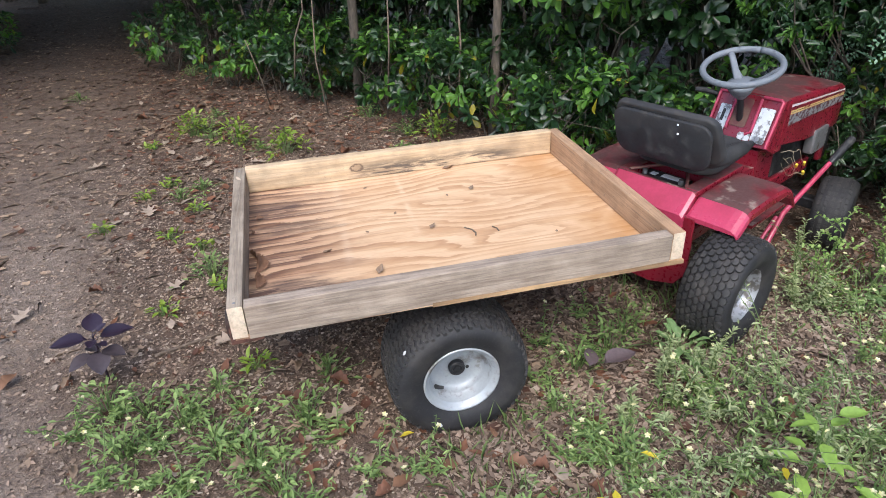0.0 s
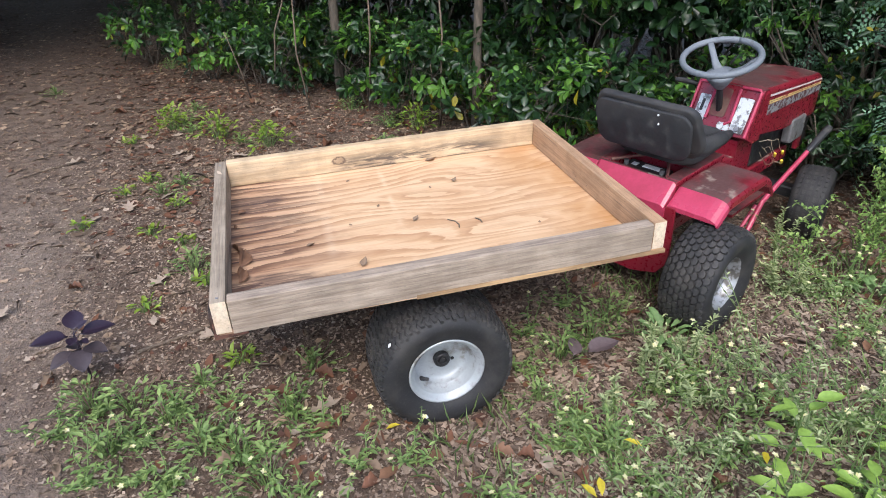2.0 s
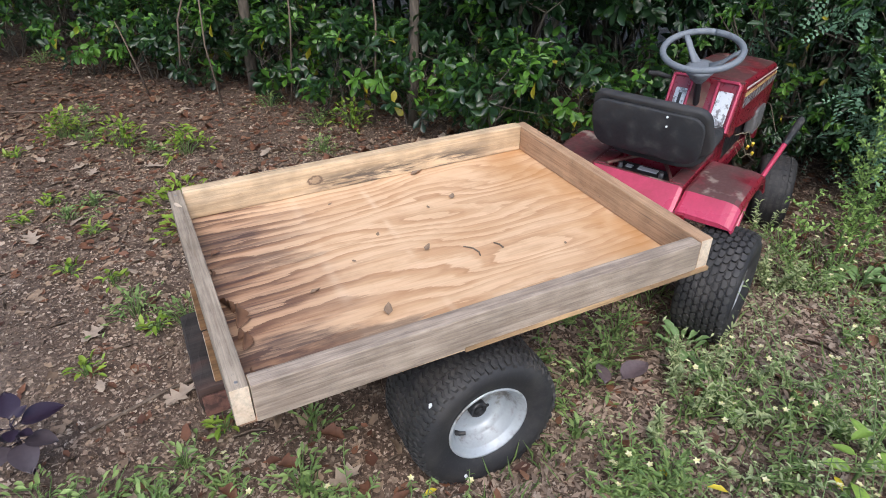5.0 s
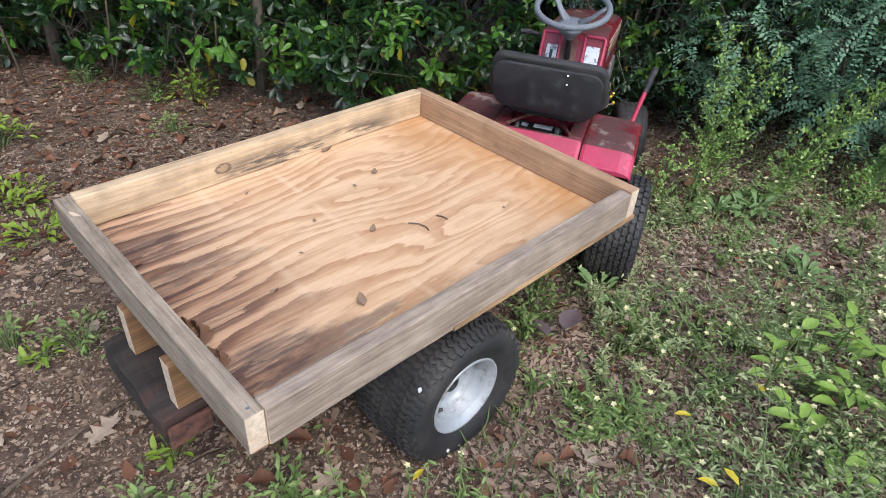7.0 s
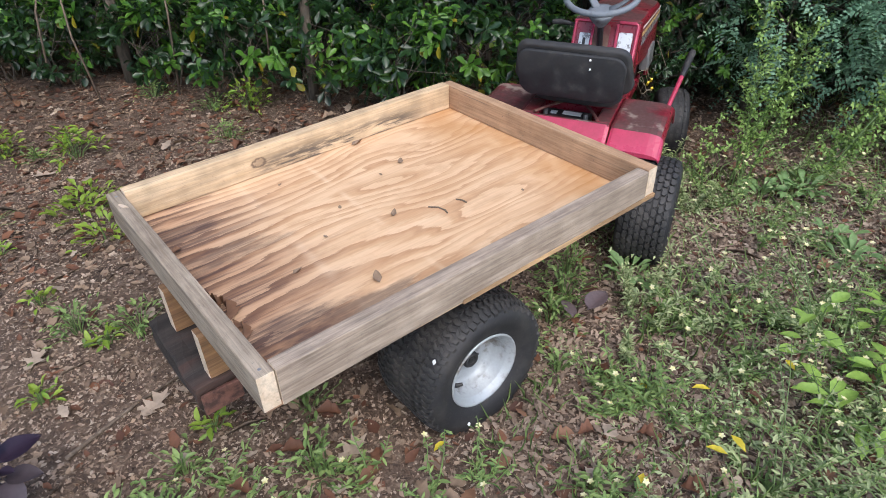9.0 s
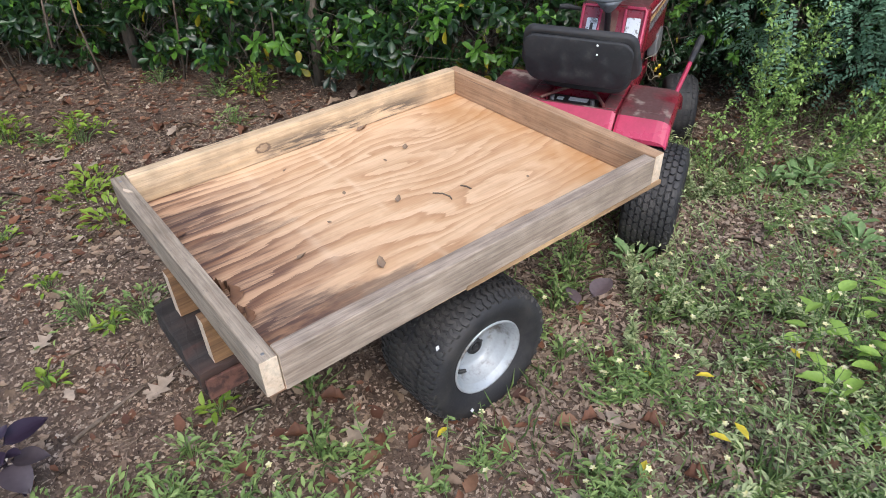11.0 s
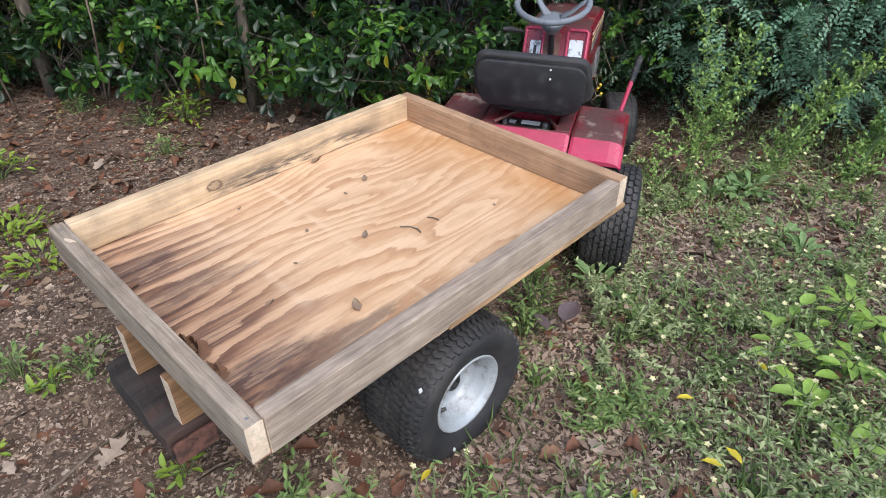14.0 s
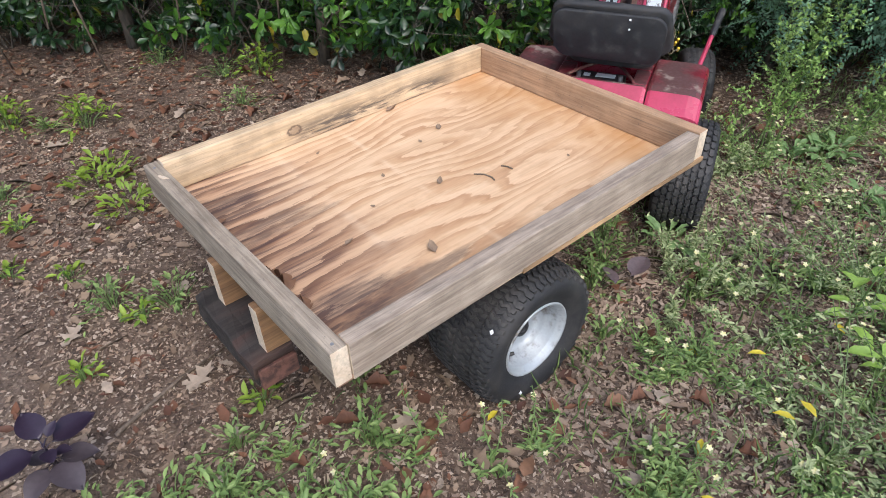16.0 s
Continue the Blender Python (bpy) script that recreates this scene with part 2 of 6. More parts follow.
def plywood_mat():
    m, nt, b = mk("plywood_face", 0.6)
    v = coords(nt)
    x, y, z = split(nt, v)
    warp = tex_noise(nt, coords(nt, (0.6, 1.9, 1), (0.42, 1.3, 0)), 2.7, 1.6, 0.45)
    wob = tex_noise(nt, coords(nt, (1.3, 7, 1)), 5.5, 4, 0.6)
    swirl = span(nt, x, 0.15, 0.8, 2.5, 10.5)
    ring = calc(nt, "ADD", calc(nt, "MULTIPLY", y, calc(nt, "ADD", 11.0, calc(nt, "MULTIPLY", y, 9.0))), calc(nt, "MULTIPLY", calc(nt, "SUBTRACT", warp, 0.5), swirl))
    ring = calc(nt, "ADD", ring, calc(nt, "MULTIPLY", wob, 1.1))
    saw = calc(nt, "FRACT", ring)
    band = calc(nt, "MULTIPLY", span(nt, saw, 0.3, 0.62), span(nt, saw, 0.88, 1.0, 1.0, 0.0))
    late = calc(nt, "MULTIPLY", span(nt, saw, 0.68, 0.9), span(nt, saw, 0.92, 1.0, 1.0, 0.0))
    full = span(nt, tex_noise(nt, coords(nt, (0.5, 2.6, 1), (4, 2, 0)), 5, 4, 0.6), 0.3, 0.68, 0.2, 0.88)
    base = ramp(nt, tex_noise(nt, coords(nt, (0.8, 2.2, 1), (2, 6, 0)), 4, 4, 0.6), [(0.3, (0.62, 0.405, 0.24)), (0.55, (0.7, 0.48, 0.3)), (0.75, (0.74, 0.53, 0.345))])
    c = mixc(nt, calc(nt, "MULTIPLY", band, full), base, (0.52, 0.3, 0.16))
    c = mixc(nt, calc(nt, "MULTIPLY", calc(nt, "MULTIPLY", late, full), 0.6), c, (0.36, 0.18, 0.085))
    blot = tex_noise(nt, coords(nt, (1, 1.6, 1), (1, 8, 0)), 11, 4, 0.65)
    c = mixc(nt, span(nt, blot, 0.5, 0.72, 0.0, 0.35), c, (0.47, 0.265, 0.14))
    fibre = tex_noise(nt, coords(nt, (0.03, 1, 1)), 190, 3)
    c = mixc(nt, 0.3, c, ramp(nt, fibre, [(0.3, grey(0.6)), (0.65, grey(1.0))]), "MULTIPLY")
    fleck = tex_noise(nt, coords(nt, (0.09, 2.5, 1), (7, 1, 0)), 26, 3, 0.6)
    c = mixc(nt, span(nt, fleck, 0.58, 0.75, 0.0, 0.45), c, (0.36, 0.18, 0.085))
    worn = tex_noise(nt, coords(nt, (1, 1, 1), (4, 9, 0)), 6, 3)
    for px, wide, k in ((0.548, 0.016, 0.5), (0.325, 0.022, 0.3)):
        off = calc(nt, "ABSOLUTE", calc(nt, "SUBTRACT", calc(nt, "SUBTRACT", x, calc(nt, "MULTIPLY", y, 0.03)), px - 0.012))
        c = mixc(nt, calc(nt, "MULTIPLY", span(nt, off, 0.0, wide, k, 0.0), span(nt, worn, 0.35, 0.6)), c, (0.8, 0.62, 0.44))
    # orange weather tint towards the front board
    tint = calc(nt, "MULTIPLY", span(nt, x, 0.85, 1.2), span(nt, tex_noise(nt, coords(nt, (1, 1, 1), (5, 2, 0)), 4, 3), 0.35, 0.65))
    c = mixc(nt, calc(nt, "MULTIPLY", tint, 0.75), c, (0.42, 0.19, 0.05))
    # mildew stain that creeps in from the tail along the grain
    edge = tex_noise(nt, coords(nt, (0.9, 7.5, 1), (0, 0.4, 0)), 2.4, 5, 0.62)
    lobe = tex_noise(nt, coords(nt, (0.6, 2.2, 1), (2.2, 0.35, 0)), 1.9, 2, 0.5)
    reach = calc(nt, "ADD", calc(nt, "MULTIPLY", edge, 0.44), calc(nt, "MULTIPLY", lobe, 0.42))
    away = calc(nt, "SUBTRACT", x, reach)
    k = span(nt, away, -0.3, 0.06, 1.0, 0.0)
    c = mixc(nt, calc(nt, "MULTIPLY", k, 0.42), c, (0.27, 0.125, 0.075))
    c = mixc(nt, calc(nt, "MULTIPLY", calc(nt, "MULTIPLY", span(nt, saw, 0.35, 0.95), k), 0.75), c, (0.085, 0.038, 0.028))
    streak = tex_noise(nt, coords(nt, (0.18, 3.6, 1), (1, 3, 0)), 13, 5, 0.68, 0.4)
    k2 = calc(nt, "MULTIPLY", span(nt, away, -0.34, -0.02, 1.0, 0.0), span(nt, streak, 0.46, 0.64))
    c = mixc(nt, calc(nt, "MULTIPLY", k2, 0.8), c, (0.06, 0.034, 0.034))
    # black mould patches
    rough_edge = tex_noise(nt, coords(nt, (0.7, 2.6, 1), (8, 3, 0)), 9, 5, 0.65)
    for cx, cy, sx, sy in ((0.25, 0.125, 0.19, 0.06), (0.13, 0.17, 0.12, 0.06), (0.2, 0.53, 0.14, 0.05), (0.1, 0.7, 0.1, 0.07), (0.36, 0.085, 0.12, 0.025)):
        e = calc(nt, "ADD", calc(nt, "POWER", calc(nt, "DIVIDE", calc(nt, "SUBTRACT", x, cx), sx), 2.0), calc(nt, "POWER", calc(nt, "DIVIDE", calc(nt, "SUBTRACT", y, cy), sy), 2.0))
        e = calc(nt, "ADD", e, calc(nt, "MULTIPLY", calc(nt, "SUBTRACT", rough_edge, 0.5), 5.0))
        c = mixc(nt, calc(nt, "MULTIPLY", span(nt, e, 0.0, 1.3, 0.65, 0.0), span(nt, fibre, 0.3, 0.55, 0.5, 1.0)), c, (0.05, 0.032, 0.033))
    # small knots and dents
    d, _ = tex_cells(nt, coords(nt, (1, 2.2, 1), (0.2, 0.1, 0)), 4.5)
    c = mixc(nt, span(nt, d, 0.0, 0.045, 0.8, 0.0), c, (0.13, 0.06, 0.03))
    shade(nt, b, c)
    relief(nt, b, saw, 0.12, 0.002)
    return m


M_PLY = plywood_mat()


def rubber_mat(name, base, dust):
    m, nt, b = mk(name, 0.68)
    n = tex_noise(nt, coords(nt), 14, 5)
    n2 = tex_noise(nt, coords(nt), 160, 3)
    c = mixc(nt, span(nt, n, 0.42, 0.7, 0.0, 0.5), base, dust)
    c = mixc(nt, span(nt, n2, 0.5, 0.8, 0.0, 0.4), c, dust)
    shade(nt, b, c)
    relief(nt, b, n2, 0.15, 0.002)
    return m


M_RUBBER = rubber_mat("dusty_rubber", (0.015, 0.015, 0.017), (0.055, 0.05, 0.046))
M_TREAD = rubber_mat("worn_tread", (0.022, 0.0215, 0.022), (0.08, 0.072, 0.066))


def metal_mat(name, base, wear, rough, metal, amount=(0.55, 0.7), scale=18):
    m, nt, b = mk(name, rough, metal)
    n = tex_noise(nt, coords(nt), scale, 6, 0.62)
    n2 = tex_noise(nt, coords(nt), 120, 3)
    c = mixc(nt, span(nt, n, amount[0], amount[1]), base, wear)
    c = mixc(nt, 0.25, c, ramp(nt, n2, [(0.3, grey(0.6)), (0.7, grey(1.0))]), "MULTIPLY")
    shade(nt, b, c)
    put_in(nt, b.inputs["Roughness"], span(nt, n, 0.35, 0.75, rough * 0.8, min(1, rough * 1.7)))
    return m


M_RIM = metal_mat("pale_painted_rim", (0.37, 0.395, 0.415), (0.16, 0.14, 0.12), 0.45, 0.25, (0.5, 0.72))
M_OLDRIM = metal_mat("scuffed_rim", (0.4, 0.41, 0.43), (0.14, 0.13, 0.12), 0.4, 0.5, (0.45, 0.6), 30)
M_STEEL = metal_mat("dull_steel", (0.28, 0.28, 0.29), (0.12, 0.09, 0.07), 0.5, 0.7)
M_RUST = metal_mat("rusted_iron", (0.13, 0.055, 0.04), (0.05, 0.025, 0.02), 0.85, 0.0, (0.4, 0.65), 40)
M_BLACKPLASTIC = metal_mat("black_plastic", (0.016, 0.016, 0.018), (0.05, 0.048, 0.045), 0.5, 0.0)
M_VINYL = metal_mat("black_seat_vinyl", (0.026, 0.026, 0.028), (0.052, 0.05, 0.05), 0.72, 0.0, (0.4, 0.72), 16)
M_SEATPAN = metal_mat("matt_seat_back", (0.02, 0.021, 0.024), (0.06, 0.058, 0.056), 0.7, 0.0, (0.5, 0.75), 22)
M_GREYWHEEL = metal_mat("grey_steering_plastic", (0.16, 0.18, 0.205), (0.1, 0.11, 0.125), 0.6, 0.0)


def paint_mat():
    m, nt, b = mk("faded_red_paint", 0.35)
    v = coords(nt)
    n = tex_noise(nt, v, 7, 5, 0.6)
    fine = tex_noise(nt, v, 70, 4)
    c = mixc(nt, span(nt, n, 0.4, 0.7), (0.21, 0.011, 0.025), (0.15, 0.008, 0.018))
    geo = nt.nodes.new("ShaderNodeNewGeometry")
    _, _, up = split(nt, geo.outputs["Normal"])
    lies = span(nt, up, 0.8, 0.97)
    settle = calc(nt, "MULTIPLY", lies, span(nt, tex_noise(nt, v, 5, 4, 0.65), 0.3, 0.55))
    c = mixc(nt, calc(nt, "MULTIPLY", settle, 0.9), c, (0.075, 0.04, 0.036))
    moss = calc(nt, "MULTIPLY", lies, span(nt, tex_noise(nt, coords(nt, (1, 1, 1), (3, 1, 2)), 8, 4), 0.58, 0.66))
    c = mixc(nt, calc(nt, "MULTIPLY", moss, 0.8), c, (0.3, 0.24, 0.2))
    c = mixc(nt, span(nt, fine, 0.55, 0.8, 0.0, 0.25), c, (0.14, 0.05, 0.045))
    shade(nt, b, c)
    put_in(nt, b.inputs["Roughness"], calc(nt, "ADD", calc(nt, "MULTIPLY", settle, 0.45), span(nt, fine, 0.3, 0.7, 0.24, 0.42)))
    b.inputs["Coat Weight"].default_value = 0.3
    b.inputs["Coat Roughness"].default_value = 0.25
    return m


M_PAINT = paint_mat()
M_PINKPAINT = metal_mat("pinkish_red_paint", (0.46, 0.048, 0.105), (0.35, 0.03, 0.07), 0.32, 0.0, (0.35, 0.7), 9)
M_DASHDIRT = metal_mat("dirty_dash_recess", (0.12, 0.03, 0.03), (0.16, 0.1, 0.075), 0.7, 0.0, (0.4, 0.65), 25)
M_LABEL = metal_mat("worn_silver_sticker", (0.6, 0.64, 0.68), (0.2, 0.2, 0.21), 0.45, 0.0, (0.5, 0.6), 45)
M_GOLD = metal_mat("gold_decal", (0.58, 0.42, 0.18), (0.2, 0.03, 0.03), 0.5, 0.0, (0.54, 0.66), 45)
M_STRIPE = metal_mat("worn_white_stripe", (0.62, 0.56, 0.56), (0.3, 0.12, 0.12), 0.5, 0.0, (0.58, 0.7), 45)
M_GREYDECAL = metal_mat("grey_scuffed_decal", (0.23, 0.24, 0.25), (0.09, 0.03, 0.035), 0.5, 0.0, (0.47, 0.56), 60)
M_WHITE = metal_mat("white_label", (0.75, 0.77, 0.78), (0.5, 0.5, 0.48), 0.5, 0.0)
M_WIRE = metal_mat("pale_wire", (0.3, 0.26, 0.18), (0.16, 0.12, 0.08), 0.5, 0.0)
M_YELLOWPLUG = metal_mat("yellow_plug", (0.75, 0.55, 0.04), (0.5, 0.36, 0.03), 0.5, 0.0)


def soil_mat():
    m, nt, b = mk("leaf_mould_soil_with_shade", 0.95)
    v = coords(nt)
    x, y, z = split(nt, v)
    wob = tex_noise(nt, v, 0.9, 3)
    line = calc(nt, "ABSOLUTE", calc(nt, "ADD", calc(nt, "ADD", x, calc(nt, "MULTIPLY", y, 0.12)), calc(nt, "ADD", 0.75, calc(nt, "MULTIPLY", wob, 0.7))))
    path = span(nt, line, 0.35, 0.85, 1.0, 0.0)
    big = tex_noise(nt, v, 3.0, 5, 0.6)
    mid = tex_noise(nt, v, 17, 5, 0.65)
    fine = tex_noise(nt, v, 95, 4, 0.7)
    c = ramp(nt, mid, [(0.3, (0.055, 0.035, 0.025)), (0.5, (0.13, 0.085, 0.06)), (0.72, (0.26, 0.187, 0.138))])
    trod = ramp(nt, mid, [(0.3, (0.2, 0.152, 0.12)), (0.7, (0.4, 0.318, 0.256))])
    c = mixc(nt, calc(nt, "MULTIPLY", path, span(nt, y, 0.9, 3.2, 0.8, 0.15)), c, trod)
    c = mixc(nt, span(nt, big, 0.42, 0.65, 0.0, 0.5), c, (0.145, 0.097, 0.068))
    # beyond y 3 the soil is darkened: tree shade put into its colour
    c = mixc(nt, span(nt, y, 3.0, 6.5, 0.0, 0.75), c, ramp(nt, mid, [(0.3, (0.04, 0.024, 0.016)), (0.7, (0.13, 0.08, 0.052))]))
    d, cell = tex_cells(nt, v, 75)
    sp = calc(nt, "MULTIPLY", span(nt, d, 0.12, 0.35, 1.0, 0.0), span(nt, fine, 0.5, 0.62))
    c = mixc(nt, calc(nt, "MULTIPLY", sp, 0.85), c, (0.42, 0.335, 0.265))
    c = mixc(nt, 0.5, c, ramp(nt, fine, [(0.3, grey(0.25)), (0.62, grey(1.0))]), "MULTIPLY")
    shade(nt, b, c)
    relief(nt, b, calc(nt, "ADD", calc(nt, "MULTIPLY", mid, 0.6), calc(nt, "MULTIPLY", fine, 0.5)), 0.8, 0.03)
    return m


M_SOIL = soil_mat()

# ---- mesh helpers ----


def link_mesh(name, bm, material, smooth=False):
    me = bpy.data.meshes.new(name)
    bm.to_mesh(me)
    bm.free()
    for x in material if isinstance(material, (list, tuple)) else [material]:
        me.materials.append(x)
    if smooth:
        me.polygons.foreach_set("use_smooth", [True] * len(me.polygons))
    return new(name, me)


def part(name, bm, material, parent, label="", smooth=False):
    ob = link_mesh(name, bm, material, smooth)
    ob.parent = parent
    if label:
        ob["label"] = label
    return ob


def thing(name, label, category, m=None, group="", kind=""):
    ob = new(name)
    if m is not None:
        ob.matrix_basis = m
    return tagged(ob, label, category, group, kind)


def box(x0, x1, y0, y1, z0, z1, bevel=0.004, segs=2, ends=False, jitter=0.0):
    bm = bmesh.new()
    bmesh.ops.create_cube(bm, size=1)
    for v in bm.verts:
        v.co = Vector(((x0 + x1) / 2 + v.co.x * (x1 - x0), (y0 + y1) / 2 + v.co.y * (y1 - y0), (z0 + z1) / 2 + v.co.z * (z1 - z0)))
        if jitter:
            v.co += Vector([random.uniform(-jitter, jitter) for _ in range(3)])
    if bevel:
        bmesh.ops.bevel(bm, geom=bm.edges[:], offset=bevel, segments=segs, affect="EDGES", profile=0.6)
    if ends:
        bm.faces.ensure_lookup_table()
        for f in bm.faces:
            if abs(f.normal.x) > 0.9:
                f.material_index = 1
    return bm


def lathe(profile, n=48, closed=False):
    """Profile of (along y, radius), turned about the y axis."""
    bm = bmesh.new()
    rings = []
    for a in range(n):
        c, s = math.cos(2 * math.pi * a / n), math.sin(2 * math.pi * a / n)
        rings.append([bm.verts.new((r * c, y, r * s)) for y, r in profile])
    k = len(profile)
    for a in range(n):
        p, q = rings[a], rings[(a + 1) % n]
        for i in range(k if closed else k - 1):
            j = (i + 1) % k
            bm.faces.new((p[i], p[j], q[j], q[i]))
    bmesh.ops.recalc_face_normals(bm, faces=bm.faces)
    return bm


def tube(bm, pts, radii, n=8):
    pts = [Vector(p) for p in pts]
    if not isinstance(radii, (list, tuple)):
        radii = [radii] * len(pts)
    rings = []
    side = None
    for i, p in enumerate(pts):
        d = (pts[min(i + 1, len(pts) - 1)] - pts[max(i - 1, 0)]).normalized()
        if side is None:
            side = d.orthogonal().normalized()
        side = (side - d * side.dot(d)).normalized()
        up = d.cross(side)
        rings.append([bm.verts.new(p + float(radii[i]) * (math.cos(2 * math.pi * a / n) * side + math.sin(2 * math.pi * a / n) * up)) for a in range(n)])
    for r0, r1 in zip(rings, rings[1:]):
        for a in range(n):
            bm.faces.new((r0[a], r0[(a + 1) % n], r1[(a + 1) % n], r1[a]))
    bm.faces.new(rings[0][::-1])
    bm.faces.new(rings[-1])
    return bm


def slab(outline, thick, bevel=0.004, segs=2):
    """Outline of (x, y) in a plane, made thick in z, edges rounded."""
    bm = bmesh.new()
    lo = [bm.verts.new((x, y, 0)) for x, y in outline]
    hi = [bm.verts.new((x, y, thick)) for x, y in outline]
    n = len(outline)
    bm.faces.new(lo[::-1])
    bm.faces.new(hi)
    for i in range(n):
        bm.faces.new((lo[i], lo[(i + 1) % n], hi[(i + 1) % n], hi[i]))
    bmesh.ops.recalc_face_normals(bm, faces=bm.faces)
    if bevel:
        es = [e for e in bm.edges if len(e.link_faces) == 2 and e.calc_face_angle(0) > 0.9]
        bmesh.ops.bevel(bm, geom=es, offset=bevel, segments=segs, affect="EDGES", profile=0.5)
    return bm


def round_rect(w, h, r, n=6):
    pts = []
    for cx, cy, a0 in ((w / 2 - r, h / 2 - r, 0), (-w / 2 + r, h / 2 - r, 90), (-w / 2 + r, -h / 2 + r, 180), (w / 2 - r, -h / 2 + r, 270)):
        for i in range(n + 1):
            a = radians(a0 + 90 * i / n)
            pts.append((cx + r * math.cos(a), cy + r * math.sin(a)))
    return pts


def moved(bm, m):
    bmesh.ops.transform(bm, matrix=m, verts=bm.verts)
    return bm


def joined(*bms):
    out = bms[0]
    for b in bms[1:]:
        me = bpy.data.meshes.new("piece")
        b.to_mesh(me)
        b.free()
        out.from_mesh(me)
        bpy.data.meshes.remove(me)
    return out


def loft(sections):
    """Closed sections of equal count, skinned in order, capped at both ends."""
    bm = bmesh.new()
    rs = [[bm.verts.new(p) for p in s] for s in sections]
    n = len(sections[0])
    for a, b in zip(rs, rs[1:]):
        for i in range(n):
            bm.faces.new((a[i], a[(i + 1) % n], b[(i + 1) % n], b[i]))
    bm.faces.new(rs[0][::-1])
    bm.faces.new(rs[-1])
    bmesh.ops.recalc_face_normals(bm, faces=bm.faces)
    return bm


# leaf shapes: points (across, along, up) and triangles
LEAF = (np.array([(0, 0, 0), (0, 0.38, -0.03), (0, 0.72, -0.02), (0, 1, -0.12), (-0.5, 0.4, 0.1), (-0.4, 0.74, 0.06), (0.5, 0.4, 0.1), (0.4, 0.74, 0.06)]),
        [(0, 1, 4), (1, 2, 5), (1, 5, 4), (2, 3, 5), (0, 6, 1), (1, 6, 7), (1, 7, 2), (2, 7, 3)])
OBOVATE = (np.array([(0, 0, 0), (0, 0.35, -0.02), (0, 0.68, -0.03), (0, 1, -0.14), (-0.25, 0.3, 0.04), (-0.5, 0.65, 0.07), (-0.34, 0.89, 0.0), (0.25, 0.3, 0.04), (0.5, 0.65, 0.07), (0.34, 0.89, 0.0)]),
           [(0, 1, 4), (1, 5, 4), (1, 2, 5), (2, 6, 5), (2, 3, 6), (0, 7, 1), (1, 7, 8), (1, 8, 2), (2, 8, 9), (2, 9, 3)])
FOLDED = (np.array([(0, 0, 0), (0, 1, -0.13), (-0.44, 0.4, 0.08), (-0.4, 0.74, 0.05), (0.44, 0.4, 0.08), (0.4, 0.74, 0.05)]),
          [(0, 1, 3), (0, 3, 2), (0, 4, 5), (0, 5, 1)])
CHIP = (np.array([(0, 0, 0), (-0.5, 0.42, 0.06), (0.5, 0.52, 0.05), (0.04, 1, -0.12)]), [(0, 2, 1), (1, 2, 3)])
SLIM = (np.array([(0, 0, 0), (-0.5, 0.45, 0.06), (0.5, 0.45, 0.06), (0, 0.5, -0.02), (0, 1, -0.15)]),
        [(0, 3, 1), (0, 2, 3), (1, 3, 4), (3, 2, 4)])
CURL = (np.array([(0, 0, 0.12), (-0.45, 0.3, 0.22), (0.45, 0.3, 0.16), (0, 0.35, 0.02), (-0.34, 0.68, 0.16), (0.28, 0.72, 0.26), (0, 0.7, 0.0), (0.06, 1, 0.2)]),
        [(0, 3, 1), (0, 2, 3), (1, 3, 6), (1, 6, 4), (3, 2, 5), (3, 5, 6), (4, 6, 7), (6, 5, 7)])
SCRAP = (np.array([(0.02, 0.45, 0.0), (-0.14, 0, 0.14), (0.28, 0.06, 0.03), (0.34, 0.32, 0.06), (0.48, 0.52, 0.22), (0.3, 0.8, 0.04), (0.06, 1, 0.18), (-0.18, 0.82, 0.03), (-0.46, 0.74, 0.2), (-0.32, 0.28, 0.05)]),
         [(0, 1, 2), (0, 2, 3), (0, 3, 4), (0, 4, 5), (0, 5, 6), (0, 6, 7), (0, 7, 8), (0, 8, 9), (0, 9, 1)])
FLAT = (CURL[0] * np.array([1.15, 1, 0.45]), CURL[1])
OAK = (np.array([(0, 0, 0.05), (0, 0.25, 0.0), (0, 0.5, 0.02), (0, 0.75, 0.0), (0, 1, 0.1), (-0.22, 0.12, 0.06), (-0.12, 0.25, 0.03), (-0.48, 0.42, 0.14), (-0.16, 0.5, 0.03), (-0.42, 0.72, 0.12), (-0.12, 0.78, 0.02),
                 (0.22, 0.12, 0.06), (0.12, 0.27, 0.03), (0.5, 0.46, 0.08), (0.15, 0.53, 0.03), (0.38, 0.76, 0.16), (0.1, 0.8, 0.02)]),
       [(0, 1, 5), (1, 6, 5), (1, 2, 6), (6, 2, 7), (7, 2, 8), (2, 3, 8), (8, 3, 9), (9, 3, 10), (3, 4, 10), (0, 11, 1), (1, 11, 12), (1, 12, 2), (12, 13, 2), (13, 14, 2), (2, 14, 3), (14, 15, 3), (15, 16, 3), (3, 16, 4)])


